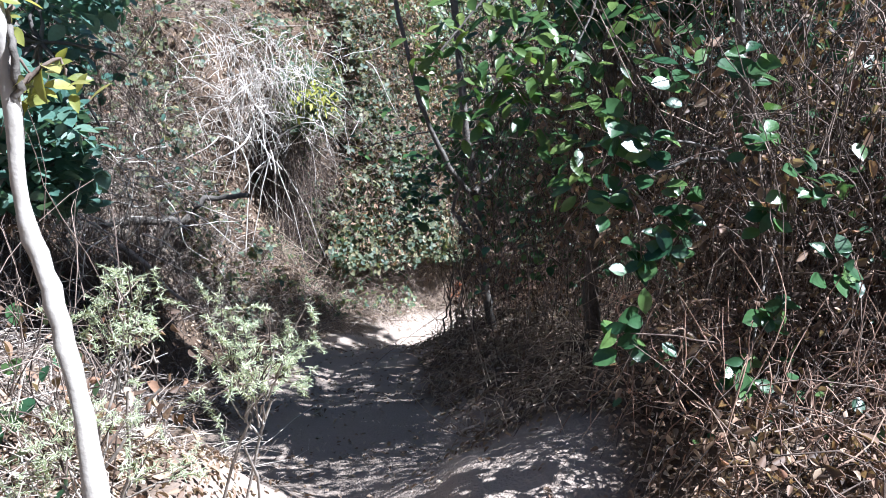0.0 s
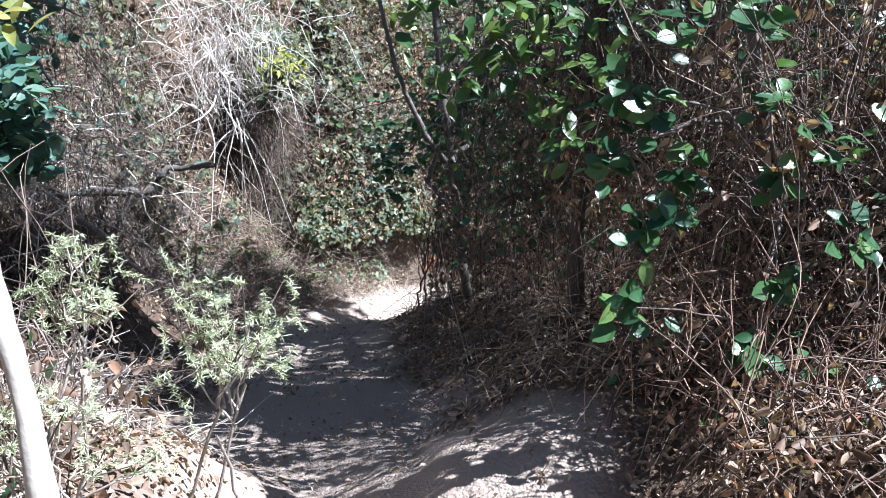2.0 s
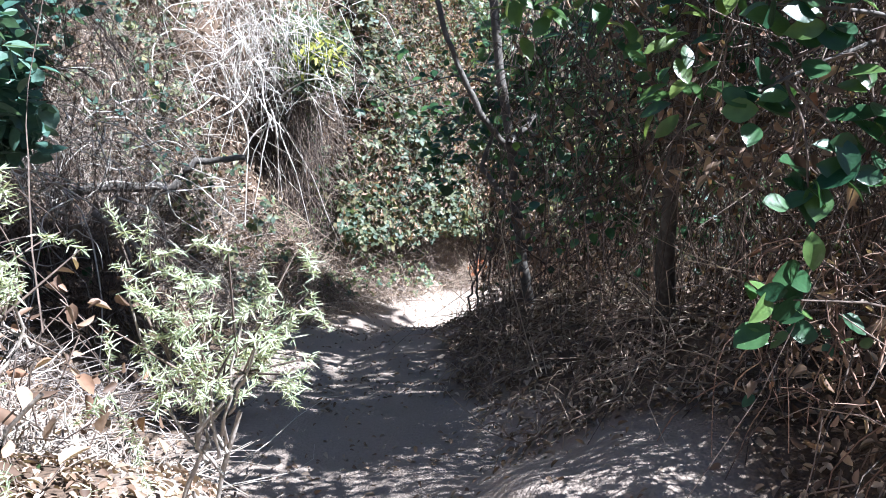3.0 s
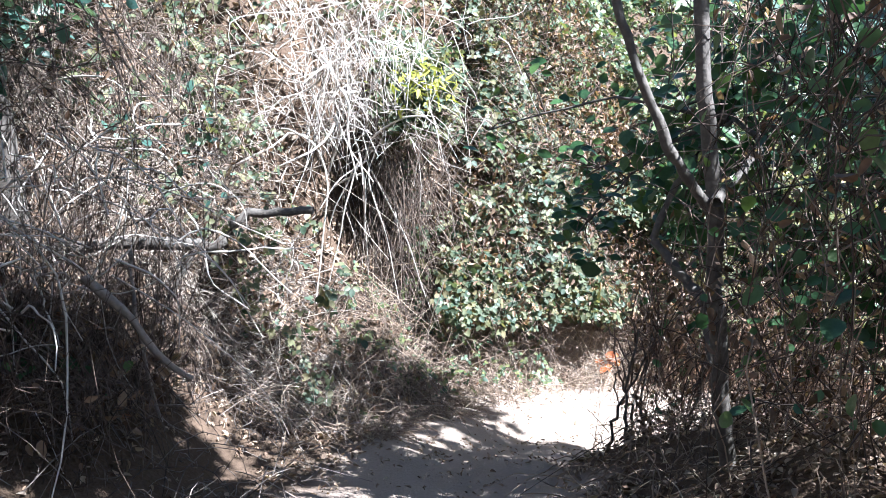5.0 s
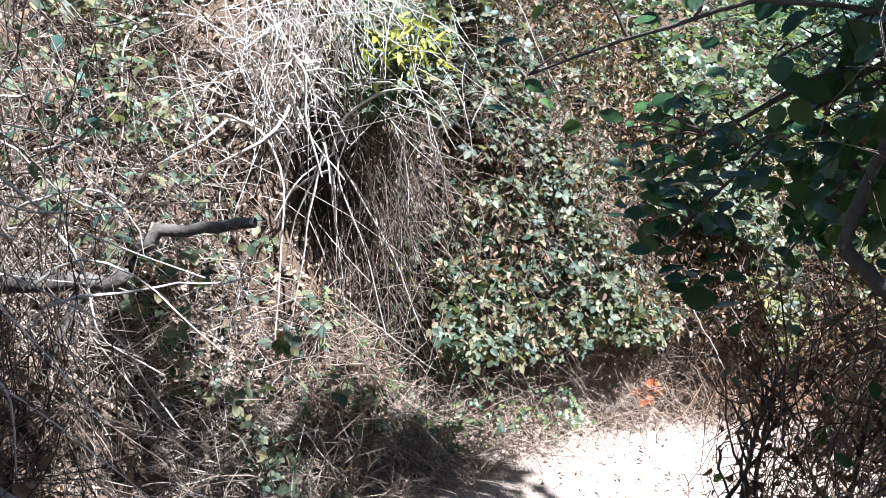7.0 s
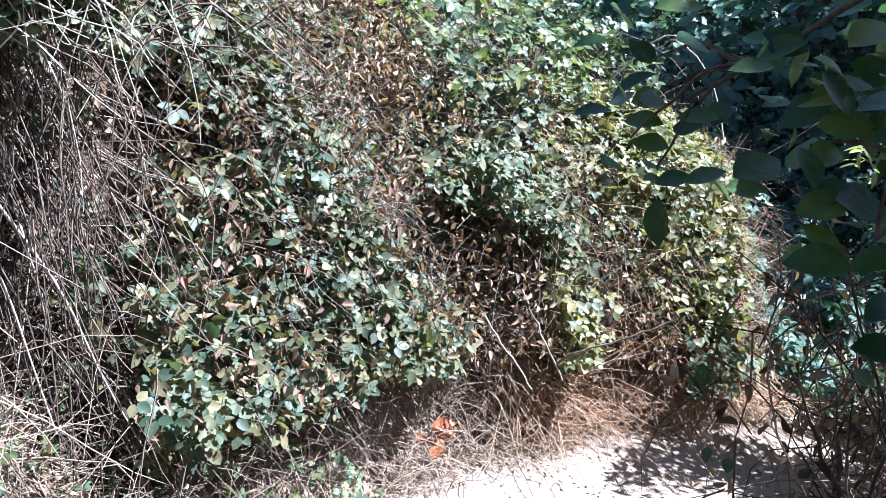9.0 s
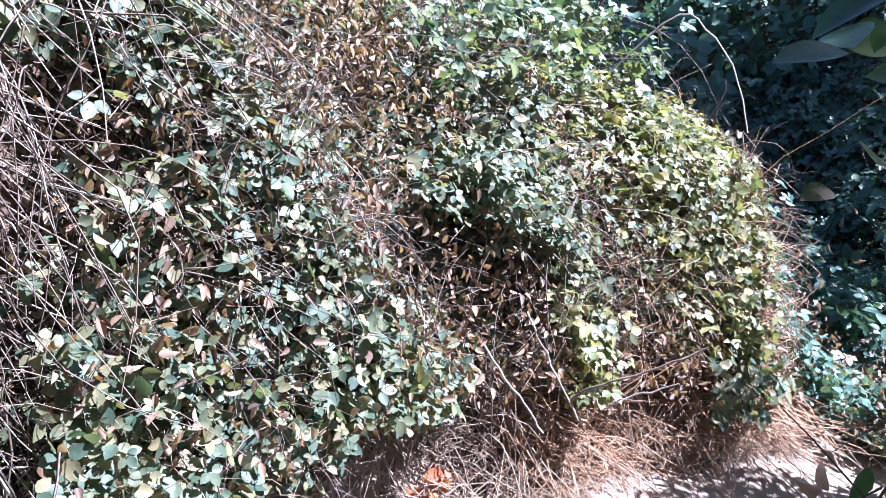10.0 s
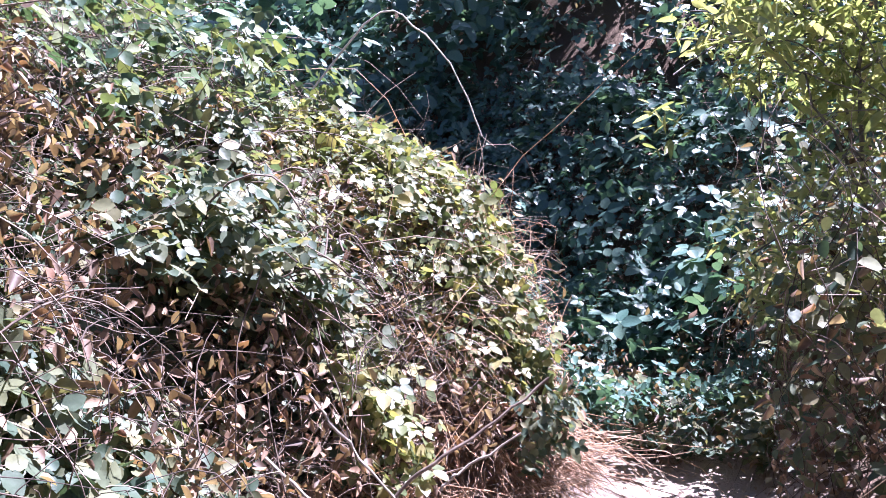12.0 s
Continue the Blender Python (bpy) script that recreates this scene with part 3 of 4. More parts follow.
bramble("bramble_bush", "green and withered bramble bulging over the steep bank", (-0.9, 0.75, 5.5, 8.2), 24000, 0.38, left_run(4.9, 99, 0.7), 1, 0.037, None, 0.72, 70, single=280, window=(-0.7, 0.7, 5.9, 6.9), twig=0.22, lift=0.36)
bramble("bramble_bush", "green and yellow bramble mound on the bank's corner", (0.55, 2.3, 5.9, 8.0), 17000, 0.33, lambda x, y: (left_run(5.2, 99, 0.62)(x, y) | left_run(7.0, 99, 0.5)(x, y)) & (x < 1.65 + 0.6 * (y - 7.3)), 4, 0.037, M_MOUND, 0.75, 50, single=200, window=(0.6, 2.0, 6.3, 7.4), twig=0.2, lift=0.52)
bramble("bramble_bush", "green bramble and ivy on the slope above the bank", (-1.6, 3.2, 7.4, 11.5), 18000, 0.5, lambda x, y: left_run(4.6, 99, 1.2)(x, y) & (x < 1.1 + 0.6 * (y - 7.3)), 7, 0.045, M_SLOPE, 0.25, 60)
bramble("bramble_bush", "dusty withered bramble on the bank's shoulder", (-3.4, -0.7, 5.0, 9.0), 9000, 0.34, lambda x, y: left_run(4.4, 99, 0.85)(x, y) & ~hollow(x, y), 9, 0.034, None, 0.8, 60, twig=0.5)
straw_bank("dry_grass", "pinkish dry stalks and twigs along the foot of the bank", (-1.6, 2.4, 4.6, 7.8), 9500, left_run(4.0, 8.7, 0.34, 0.95), 0.15, None, 2)
bramble("low_bramble", "small bramble seedlings and weeds in the dry grass", (-1.3, 0.3, 4.9, 6.7), 1300, 0.16, left_run(4.4, 6.2, 0.5, 1.05), 17, 0.028, M_SLOPE, 1.0, 20, twig=0.8)
straw_bank("dry_grass", "reddish dry twigs heaped under the bramble mound", (0.4, 2.0, 6.1, 7.6), 8000, left_run(5.2, 8.5, 0.38, 0.8), 0.2, M_REDSTRAW, 5, 0.9, 0.15)
straw_bank("dry_grass", "sunlit dry stalks and twigs under the needle shrubs", (-1.5, -0.3, 0.5, 2.3), 4600, left_run(0, 9, 0.36), 0.13, M_PALESTRAW, 33, 0.5)
straw_bank("dry_grass", "grey fallen twigs and grass on the trail's left bank", (-3.0, -0.4, 1.8, 5.6), 7000, left_run(0.5, 5.6, 0.45, 2.6), 0.11, M_GREYTWIG, 6, 0.35)
straw_bank("dry_brush", "bleached dry brush over the bank under the vines", (-2.8, -1.1, 4.7, 6.8), 6500, lambda x, y: left_run(4.0, 99, 0.62, 2.6)(x, y) & ~hollow(x, y), 0.18, M_PALESTRAW, 8, 0.9)


kn = thing("bramble_bush", "dense green bramble knob jutting from the bank", "bush", "brambles")
p = crown_cloud(1300, (0.56, 6.8, -0.4), (0.42, 0.2, 0.26), 28, 0.42)
part("foliage", leaves(p, np.tile((0.2, -0.35, 0.85), (len(p), 1)), 0.034, TRIPLE, 0.5), M_BRAMBLE, kn, kind="stuff")
w = rng.normal(0, 0.6, (50, 3)) + (0, -0.4, 0.5)
singles("cane", sprays(np.tile((0.58, 6.88, -0.5), (50, 1)) + rng.normal(0, 0.12, (50, 3)), w, rng.uniform(0.25, 0.5, 50), 9, 0.8), 0.0032, 0.0012, M_TWIG, kn)


# -- bleached vines hanging over the left shoulder --
def hanging_vines():
    t = thing("dead_vine", "sun-bleached leafless vines hanging down the bank", "vine")
    k = 20
    x = rng.normal(-1.36, 0.17, k)
    top = np.stack([x, 5.85 + 0.3 * (x + 1.3) + rng.normal(0, 0.1, k), rng.uniform(0.1, 0.75, k)], -1)
    w = np.stack([rng.normal(-0.05, 0.28, k), rng.normal(-0.12, 0.12, k), rng.uniform(-0.3, 0.5, k)], -1)
    singles("strand", sprays(top, w, rng.uniform(0.35, 0.75, k), 14, 1.2, 0.2), 0.0072, 0.003, M_PALE, t, 5, -1.02)
    k = 18
    arch = np.stack([rng.normal(-1.2, 0.03, k), rng.normal(5.72, 0.04, k), rng.normal(0.13, 0.03, k)], -1)
    w = np.stack([rng.uniform(-0.15, 0.5, k), rng.normal(-0.05, 0.06, k), rng.uniform(-0.25, 0.15, k)], -1)
    singles("strand", sprays(arch, w, rng.uniform(0.45, 0.7, k), 14, 0.7, 0.06), 0.0055, 0.0022, M_PALE, t, 5, -0.8)
    k = 12
    low = np.stack([rng.uniform(-1.9, -1.3, k), rng.uniform(5.3, 5.6, k), rng.uniform(-0.75, -0.5, k)], -1)
    w = np.stack([rng.normal(0.35, 0.25, k), rng.normal(0.0, 0.15, k), rng.uniform(0.4, 1.0, k)], -1)
    singles("strand", sprays(low, w, rng.uniform(0.35, 0.7, k), 12, 0.3, 0.12), 0.0045, 0.002, M_PALE, t, 5, -1.02)
    k = 420
    x = rng.normal(-1.3, 0.24, k)
    p = np.stack([x, 5.85 + 0.2 * (x + 1.3) + rng.normal(0, 0.12, k), rng.uniform(0.25, 1.0, k)], -1)
    w = rng.normal(0, 0.7, p.shape) + (0.1, -0.2, -0.4)
    part("fine_tangle", tubes(sprays(p, w, rng.uniform(0.1, 0.35, k), 6, 0.5, 0.3), taper(6, 0.0028, 0.001)), M_PALE, t, kind="stuff")
    # Hanging runners, coloured dark brown to deepen the shade in the recess.
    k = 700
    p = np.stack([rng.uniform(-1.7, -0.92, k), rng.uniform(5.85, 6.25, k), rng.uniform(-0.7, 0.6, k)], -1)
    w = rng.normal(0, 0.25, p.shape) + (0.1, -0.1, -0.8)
    part("shaded_tangle", tubes(sprays(p, w, rng.uniform(0.2, 0.6, k), 7, 0.3, 0.2), taper(7, 0.003, 0.0012)), M_TWIG, t, "runners hanging in the recess, dark brown to deepen its shade", kind="stuff")


hanging_vines()
kb = thing("bramble_bush", "leafy bramble knob hanging over the recess", "bush", "brambles")
p = crown_cloud(1000, (-0.78, 5.98, 0.48), (0.24, 0.28, 0.24), 27, 0.3)
part("foliage", leaves(p, np.tile((0.3, -0.4, 0.8), (len(p), 1)), 0.03, TRIPLE, 0.55), M_BRAMBLE, kb, kind="stuff")
w = rng.normal(0, 0.6, (40, 3)) + (-0.2, -0.4, 0.4)
singles("cane", sprays(np.tile((-0.75, 6.05, 0.35), (40, 1)) + rng.normal(0, 0.1, (40, 3)), w, rng.uniform(0.2, 0.45, 40), 9, 0.9), 0.0032, 0.0012, M_TWIG, kb)
log = thing("dead_branch", "dark fallen branch lying across the dry tangle", "branch")
part("limb", limb([(-2.4, 4.4, 0.0), (-2.06, 4.45, 0.02), (-1.85, 4.5, 0.03), (-1.65, 4.6, 0.01), (-1.5, 4.63, 0.0), (-1.45, 4.64, 0.08), (-1.37, 4.67, 0.14), (-1.28, 4.68, 0.13), (-1.15, 4.7, 0.14)], 0.028, 0.015, 8, 22, 0.006), M_DARKBARK, log, smooth=True)
part("stub", limb([(-1.6, 4.61, 0.0), (-1.68, 4.5, -0.2), (-1.7, 4.45, -0.36)], 0.014, 0.006, 6, 8, 0.004), M_DARKBARK, log, smooth=True)

# -- left of the trail --
thicket("twig_tangle", "dry leafless twig tangle with a dark hollow", (-2.7, -1.25, 3.5, 4.6), -0.05, 1700, 1800, 200, left_run(1.5, 6, 0.95), 11)
thicket("twig_tangle", "grey dead brushwood leaning over the trail's edge", (-2.4, -1.4, 2.9, 3.7), 0.5, 150, 300, 0, left_run(1.5, 6, 1.15), 14, stem=M_GREYTWIG)
thicket("shaded_brush", "blue-grey twiggy brush with small leaves in the shade", (-2.5, -1.4, 3.4, 4.7), 1.35, 1500, 500, 2600, left_run(1.5, 6, 0.8), 19, green=M_IVY, leaf=0.032, under=0.8, reach=9.0)
bt = thing("bleached_brushwood", "bleached bare twigs sticking out of the tangle", "twigs")
pp = np.stack([rng.uniform(-2.1, -1.45, 85), rng.uniform(3.4, 4.5, 85), rng.uniform(0.0, 0.62, 85)], -1)
singles("twig", sprays(pp, rng.normal(0, 0.7, pp.shape) + (0.4, -0.4, 0), rng.uniform(0.2, 0.55, 85), 9, 0.4, 0.2), 0.004, 0.0014, M_PALE, bt, 4)
tree("dark evergreen tree with glossy leaves over the twig tangle", (-2.2, 4.4, -0.2), [(-2.15, 4.3, 1.0), (-2.0, 4.2, 2.2)], 0.06,
     [((-2.2, 3.7, 1.1), (0.6, 0.7, 0.55)), ((-1.9, 3.3, 0.95), (0.45, 0.5, 0.4)), ((-1.3, 2.75, 1.2), (0.34, 0.35, 0.36)), ((-1.35, 2.6, 0.8), (0.25, 0.3, 0.25)), ((-2.6, 4.8, 1.3), (0.8, 0.7, 0.6)), ((-2.0, 4.4, 1.7), (0.9, 0.9, 0.5))], 2300, M_IVY, 0.05, OVAL, seed=21)
needle_shrub("needle_shrub", "pale green needle-leaved shrub in the sun beside the trail", (-0.42, 1.3, float(ground(-0.42, 1.3))),
             [(-0.38, 1.28, 0.89), (-0.34, 1.24, 0.86), (-0.31, 1.3, 0.84), (-0.26, 1.25, 0.85), (-0.24, 1.27, 0.85), (-0.24, 1.22, 0.84), (-0.29, 1.23, 0.82), (-0.34, 1.3, 0.79), (-0.24, 1.28, 0.8), (-0.34, 1.22, 0.8), (-0.29, 1.3, 0.77)], M_HERB, 0.0105, 5, 70)
needle_shrub("needle_shrub", "grey-green needle-leaved shrub on the leaf-littered bank", (-0.55, 1.2, float(ground(-0.55, 1.2))),
             [(-0.49, 1.2, 1.0), (-0.44, 1.18, 0.99), (-0.52, 1.22, 0.96), (-0.46, 1.17, 0.95), (-0.44, 1.2, 0.91), (-0.5, 1.18, 0.9), (-0.48, 1.22, 0.87), (-0.53, 1.2, 0.92)], M_HERB, 0.0105, 5, 60)
needle_shrub("needle_shrub", "low needle-leaved shrub among dry leaves", (-0.5, 1.0, float(ground(-0.5, 1.0))),
             [(-0.53, 0.95, 0.88), (-0.52, 1.0, 0.87), (-0.47, 0.98, 0.86), (-0.51, 0.95, 0.83), (-0.51, 1.0, 0.8), (-0.56, 0.98, 0.8), (-0.45, 1.02, 0.83), (-0.4, 1.02, 0.79), (-0.36, 1.05, 0.74)], M_HERB, 0.01, 5, 60)
thicket("dry_undergrowth", "knee-high dry undergrowth with withered leaves on the left bank", (-1.8, -0.5, 0.8, 2.4), 0.72, 350, 1500, 150, left_run(0, 2.3, 0.42), 31, leaf=0.04)
sap = thing("sapling", "pale smooth-barked sapling with yellow-green leaves", "tree")
part("trunk", limb([(-0.36, 0.78, float(ground(-0.36, 0.78)) - 0.05), (-0.36, 0.78, 0.7), (-0.37, 0.8, 0.87), (-0.39, 0.84, 0.96), (-0.42, 0.88, 1.05), (-0.44, 0.9, 1.12), (-0.46, 0.91, 1.19), (-0.46, 0.93, 1.29), (-0.465, 0.94, 1.5), (-0.5, 0.96, 2.0)],
     0.0145, 0.007, 10, 34, 0.0009), M_PALEBARK, sap, smooth=True)
leafy_shoots(sap, [(-0.46, 0.95, 1.39), (-0.44, 0.95, 1.33), (-0.41, 0.96, 1.33), (-0.45, 0.94, 1.31)], (-0.46, 0.93, 1.27), 0.034, 7, 0.025, slim=True, mat=M_SAPLEAF)

# -- right of the trail --


def right_side(gap, a=-9, b=5.2):
    def f(x, y):
        d, z, s = lie(x, y)
        return (d < -(gap + 0.12 * (vnoise(x * 2, y * 2, 8) - 0.5))) & (s > a) & (s < b)
    return f


thicket("vine_thicket", "dense brown vine thicket with withered leaves beside the trail", (0.3, 1.5, 1.8, 2.9), 1.6, 2300, 10500, 2600, right_side(0.72), 41, leaf=0.034, under=0.45, reach=1.05)
thicket("vine_thicket", "low dry vine tangle in front of the taller thicket", (0.3, 1.15, 1.1, 1.9), 0.68, 650, 3000, 120, right_side(0.62), 42, leaf=0.028, stem=M_REDTWIG, long=(0.08, 0.28), under=0.1, reach=0.8)
thicket("vine_thicket", "reddish-brown dry vine thicket hung with withered leaves", (0.7, 1.5, 1.62, 2.15), 1.3, 1000, 4500, 300, right_side(0.72), 43, leaf=0.032, long=(0.12, 0.4))
thicket("vine_thicket", "shaded vine thicket behind the trail's bare mound", (0.0, 1.5, 2.8, 4.2), 1.3, 1800, 4200, 2000, right_side(0.6), 44, leaf=0.032, under=0.3, reach=0.9)
straw_bank("dry_grass", "grey twigs and dry stalks over the leaf-littered bank", (-0.2, 1.6, 1.9, 4.6), 2600, lambda x, y: right_side(0.4)(x, y) & (((x - 0.1) / 0.34) ** 2 + ((y - 1.75) / 0.5) ** 2 > 1), 0.12, M_STRAW, 46, 0.4)
straw_bank("dry_grass", "sunlit straw on open ground behind the thicket", (1.2, 4.5, 0.5, 5.5), 6000, lambda x, y: x > 1.2, 0.2, None, 45)
thicket("dry_shrub", "reddish-brown dry twiggy shrub at the bend", (0.08, 1.2, 4.25, 5.0), -0.14, 800, 2600, 100, right_side(0.52, 3, 6), 47, leaf=0.03, stem=M_REDTWIG, long=(0.12, 0.4))
sh = thing("evergreen_shrub", "evergreen shrub with broad glossy leaves pushing out of the thicket", "shrub")
part("trunk", limb([(0.95, 2.3, ground(0.95, 2.3)), (0.85, 2.1, 0.5), (0.75, 1.9, 1.0), (0.6, 1.9, 1.6)], 0.022, 0.01, 8, 16, 0.006), M_DARKBARK, sh, smooth=True)
leafy_shoots(sh, [(0.38, 1.76, 0.97), (0.53, 1.72, 0.96), (0.45, 1.7, 0.83), (0.4, 1.65, 0.69), (0.67, 1.7, 1.12), (0.77, 1.64, 1.04), (0.69, 1.65, 0.96), (0.51, 1.78, 1.21), (0.4, 1.79, 1.09),
                  (0.7, 1.58, 0.77), (0.64, 1.74, 1.25), (0.82, 1.56, 0.86), (0.64, 1.54, 0.64), (0.46, 1.77, 1.07), (0.51, 1.7, 0.88)], (0.82, 2.0, 0.95), 0.051, 12, 0.034, aim=(0.15, -0.55, 0.75))
hb = thing("evergreen_tree", "evergreen tree with hanging leafy branches over the thicket", "tree")
part("trunk", limb([(0.58, 2.85, float(ground(0.58, 2.85))), (0.54, 2.78, 0.4), (0.54, 2.68, 1.2), (0.58, 2.5, 2.6)], 0.03, 0.018, 9, 16, 0.004), M_DARKBARK, hb, smooth=True)
leafy_shoots(hb, [(-0.03, 2.2, 1.19), (0.07, 2.2, 1.14), (0.16, 2.2, 1.22), (0.25, 2.18, 1.13), (0.34, 2.18, 1.19), (0.29, 2.15, 1.01), (0.05, 2.18, 1.03), (0.38, 2.13, 0.94), (0.14, 2.19, 1.09), (0.22, 2.2, 1.28),
                  (0.44, 2.15, 1.12), (0.01, 2.21, 1.26), (0.12, 2.21, 1.32), (0.3, 2.25, 1.3), (0.5, 2.2, 1.3)], (0.52, 2.5, 1.75), 0.055, 15, 0.07, droop=0.9, slim=True, mat=M_HANG)
p = crown_cloud(1300, (0.75, 2.5, 1.42), (0.42, 0.25, 0.32), 37, 0.42)
part("crown", leaves(p, np.tile((-0.2, -0.3, 0.9), (len(p), 1)), 0.055, OVAL, 0.6), M_LAUREL, hb, kind="stuff")
tw = thing("evergreen_tree", "twin-stemmed small evergreen leaning over the bend", "tree")
part("trunk", limb([(0.26, 3.72, ground(0.26, 3.72) - 0.03), (0.22, 3.7, -0.09), (0.18, 3.7, 0.2), (0.15, 3.7, 0.49), (0.1, 3.7, 0.76), (0.06, 3.75, 1.2), (0.0, 3.8, 1.8)], 0.022, 0.015, 10, 30, 0.002), M_DARKBARK, tw, smooth=True)
part("trunk", limb([(0.16, 3.7, 0.4), (0.1, 3.66, 0.48), (0.03, 3.62, 0.58), (-0.04, 3.61, 0.73), (-0.1, 3.6, 0.88), (-0.2, 3.65, 1.3)], 0.014, 0.009, 9, 26, 0.002), M_DARKBARK, tw, smooth=True)
part("limb", limb([(0.2, 3.76, 0.0), (0.19, 3.86, 0.13), (0.14, 3.91, 0.17), (0.1, 3.94, 0.22), (0.05, 3.97, 0.27)], 0.017, 0.011, 8, 20, 0.002), M_DARKBARK, tw, smooth=True)
part("limb", limb([(0.05, 3.97, 0.27), (0.08, 3.99, 0.37), (0.12, 3.99, 0.45), (0.16, 3.99, 0.52), (0.24, 4.0, 0.6)], 0.011, 0.006, 7, 16, 0.002), M_DARKBARK, tw, smooth=True)
part("limb", limb([(0.15, 3.65, 0.45), (0.3, 3.9, 0.55), (0.25, 4.1, 0.6)], 0.014, 0.006, 7, 10, 0.006), M_DARKBARK, tw, smooth=True)
leafy_shoots(tw, [(-0.43, 4.21, 0.53), (-0.33, 4.22, 0.71), (-0.21, 4.21, 0.62), (-0.1, 4.19, 0.46), (-0.02, 4.19, 0.54), (-0.17, 4.18, 0.36), (-0.03, 4.16, 0.36), (0.07, 4.16, 0.45), (0.15, 4.15, 0.59), (0.03, 4.19, 0.7),
                  (0.22, 4.11, 0.37), (-0.09, 4.21, 0.68), (0.2, 4.4, 0.2), (0.35, 4.45, 0.35), (0.3, 4.3, 0.7), (0.4, 4.2, 0.1), (0.12, 4.5, 0.1),
                  (-0.23, 4.44, 0.40), (-0.19, 4.43, 0.37), (-0.16, 4.42, 0.42), (-0.13, 4.40, 0.36), (-0.09, 4.39, 0.42), (-0.19, 4.41, 0.24), (-0.14, 4.39, 0.27), (-0.15, 4.37, 0.17), (-0.11, 4.34, 0.14), (-0.09, 4.35, 0.20), (-0.05, 4.34, 0.25), (-0.06, 4.36, 0.33), (-0.03, 4.35, 0.39), (-0.07, 4.33, 0.16),
                  (-0.18, 4.72, 0.20), (-0.11, 4.73, 0.24), (-0.16, 4.69, 0.17), (-0.09, 4.71, 0.27), (-0.12, 4.80, 0.28)], (0.22, 4.0, 0.6), 0.044, 6, 0.07)
p = crown_cloud(1300, (0.58, 4.02, 0.66), (0.44, 0.4, 0.5), 51, 0.42)
part("crown", leaves(p, np.tile((-0.2, -0.3, 0.9), (len(p), 1)), 0.05, OVAL, 0.6), M_LAUREL, tw, kind="stuff")
p = crown_cloud(380, (0.25, 4.75, 0.44), (0.22, 0.25, 0.16), 52, 0.4)
part("crown", leaves(p, np.tile((-0.2, -0.3, 0.9), (len(p), 1)), 0.044, OVAL, 0.6), M_LAUREL, tw, kind="stuff")
lb = thing("fallen_branch", "dark bent branch lying low in the thicket", "branch")
part("limb", limb([(0.72, 1.62, 0.56), (0.79, 1.52, 0.54), (0.84, 1.48, 0.53), (0.92, 1.42, 0.51), (1.04, 1.3, 0.47), (1.3, 1.2, 0.4)], 0.006, 0.011, 8, 18, 0.005), M_DARKBARK, lb, smooth=True)
ss = thing("dry_shrub", "dark-stemmed dry shrub standing at the trail's bend", "shrub")
for q in ((0.0, 4.5), (0.06, 4.44), (0.14, 4.52), (0.24, 4.45), (0.1, 4.62)):
    b = np.array((q[0], q[1], float(ground(*q)) - 0.03))
    m1 = b + (rng.normal(0, 0.04), rng.normal(0, 0.04), 0.22)
    e1 = m1 + (rng.normal(0, 0.08), rng.normal(0, 0.06), 0.3)
    part("stem", limb([b, m1, e1], 0.008, 0.003, 7, 14, 0.006), M_DARKBARK, ss, smooth=True)
    for k in range(5):
        a = m1 + (e1 - m1) * rng.uniform(0, 0.9)
        part("twig", limb([a, a + rng.normal(0, 0.05, 3) + (0, 0, 0.08), a + rng.normal(0, 0.09, 3) + (0, 0, 0.2)], 0.004, 0.0015, 5, 8, 0.004), M_TWIG, ss, smooth=True)

# -- the shaded gully beyond --


def gully(x, y):
    d, z, s = lie(x, y)
    return (((d < -0.45) | (s > 8.5)) & (x > 1.5)) | ((x > 1.6 + 0.6 * (y - 7.3)) & (d > 0.8) & (y > 7.3))


bramble("bramble_bush", "low pale-leaved bramble trailing over the trail's edge", (1.35, 2.6, 6.2, 7.6), 3400, 0.25, lambda x, y: (np.abs(lie(x, y)[0] - 0.66) < 0.18) | ((x > 2.2) & (np.abs(lie(x, y)[0]) < 0.6)), 58, 0.042, None, 0.3, 30)
bramble("ivy_cover", "dark blue-green ivy and bramble over the shaded gully side", (1.6, 5.6, 6.6, 11.5), 32000, 0.35, gully, 61, 0.044, M_IVY, 0.2, 200, "gully cover")
bramble("ivy_cover", "shaded ivy on the far side of the gully", (3.0, 10.0, 3.0, 16.0), 36000, 0.5, gully, 64, 0.08, M_IVY, 0.1, 120, "gully cover")
thicket("undergrowth", "brown and green knee-high undergrowth where the trail narrows", (1.5, 3.4, 5.0, 6.9), -0.5, 1000, 4600, 4600, right_side(0.42, 5, 12), 67, green=M_BRAMBLE, leaf=0.045)
tree("yellow-green willow-leaved shrub lit from behind", (2.6, 6.1, ground(2.6, 6.1)), [(2.55, 6.15, -0.6), (2.5, 6.15, -0.1)], 0.014,
     [((2.35, 6.4, 0.0), (0.45, 0.4, 0.35)), ((2.4, 6.0, -0.25), (0.45, 0.35, 0.4)), ((2.3, 6.2, -0.6), (0.45, 0.4, 0.3)), ((2.7, 6.1, 0.35), (0.5, 0.5, 0.35)), ((2.75, 6.35, 0.1), (0.4, 0.35, 0.4))], 1600, M_YELLOW, 0.06, LANCE, "", "willow_shrub", seed=71)

def scrub(name, label, box, n, size, thick, seed, mat):
    """Far slope cover of larger leaf clumps."""
    seeded(label)
    p, nn = mantle(n, box, thick, None, seed, 0.25)
    t = part(name, leaves(p, nn + (0, -0.3, 0.5), size, TRIPLE, 0.6), mat, None, kind="stuff")
    tagged(t, label, "scrub")


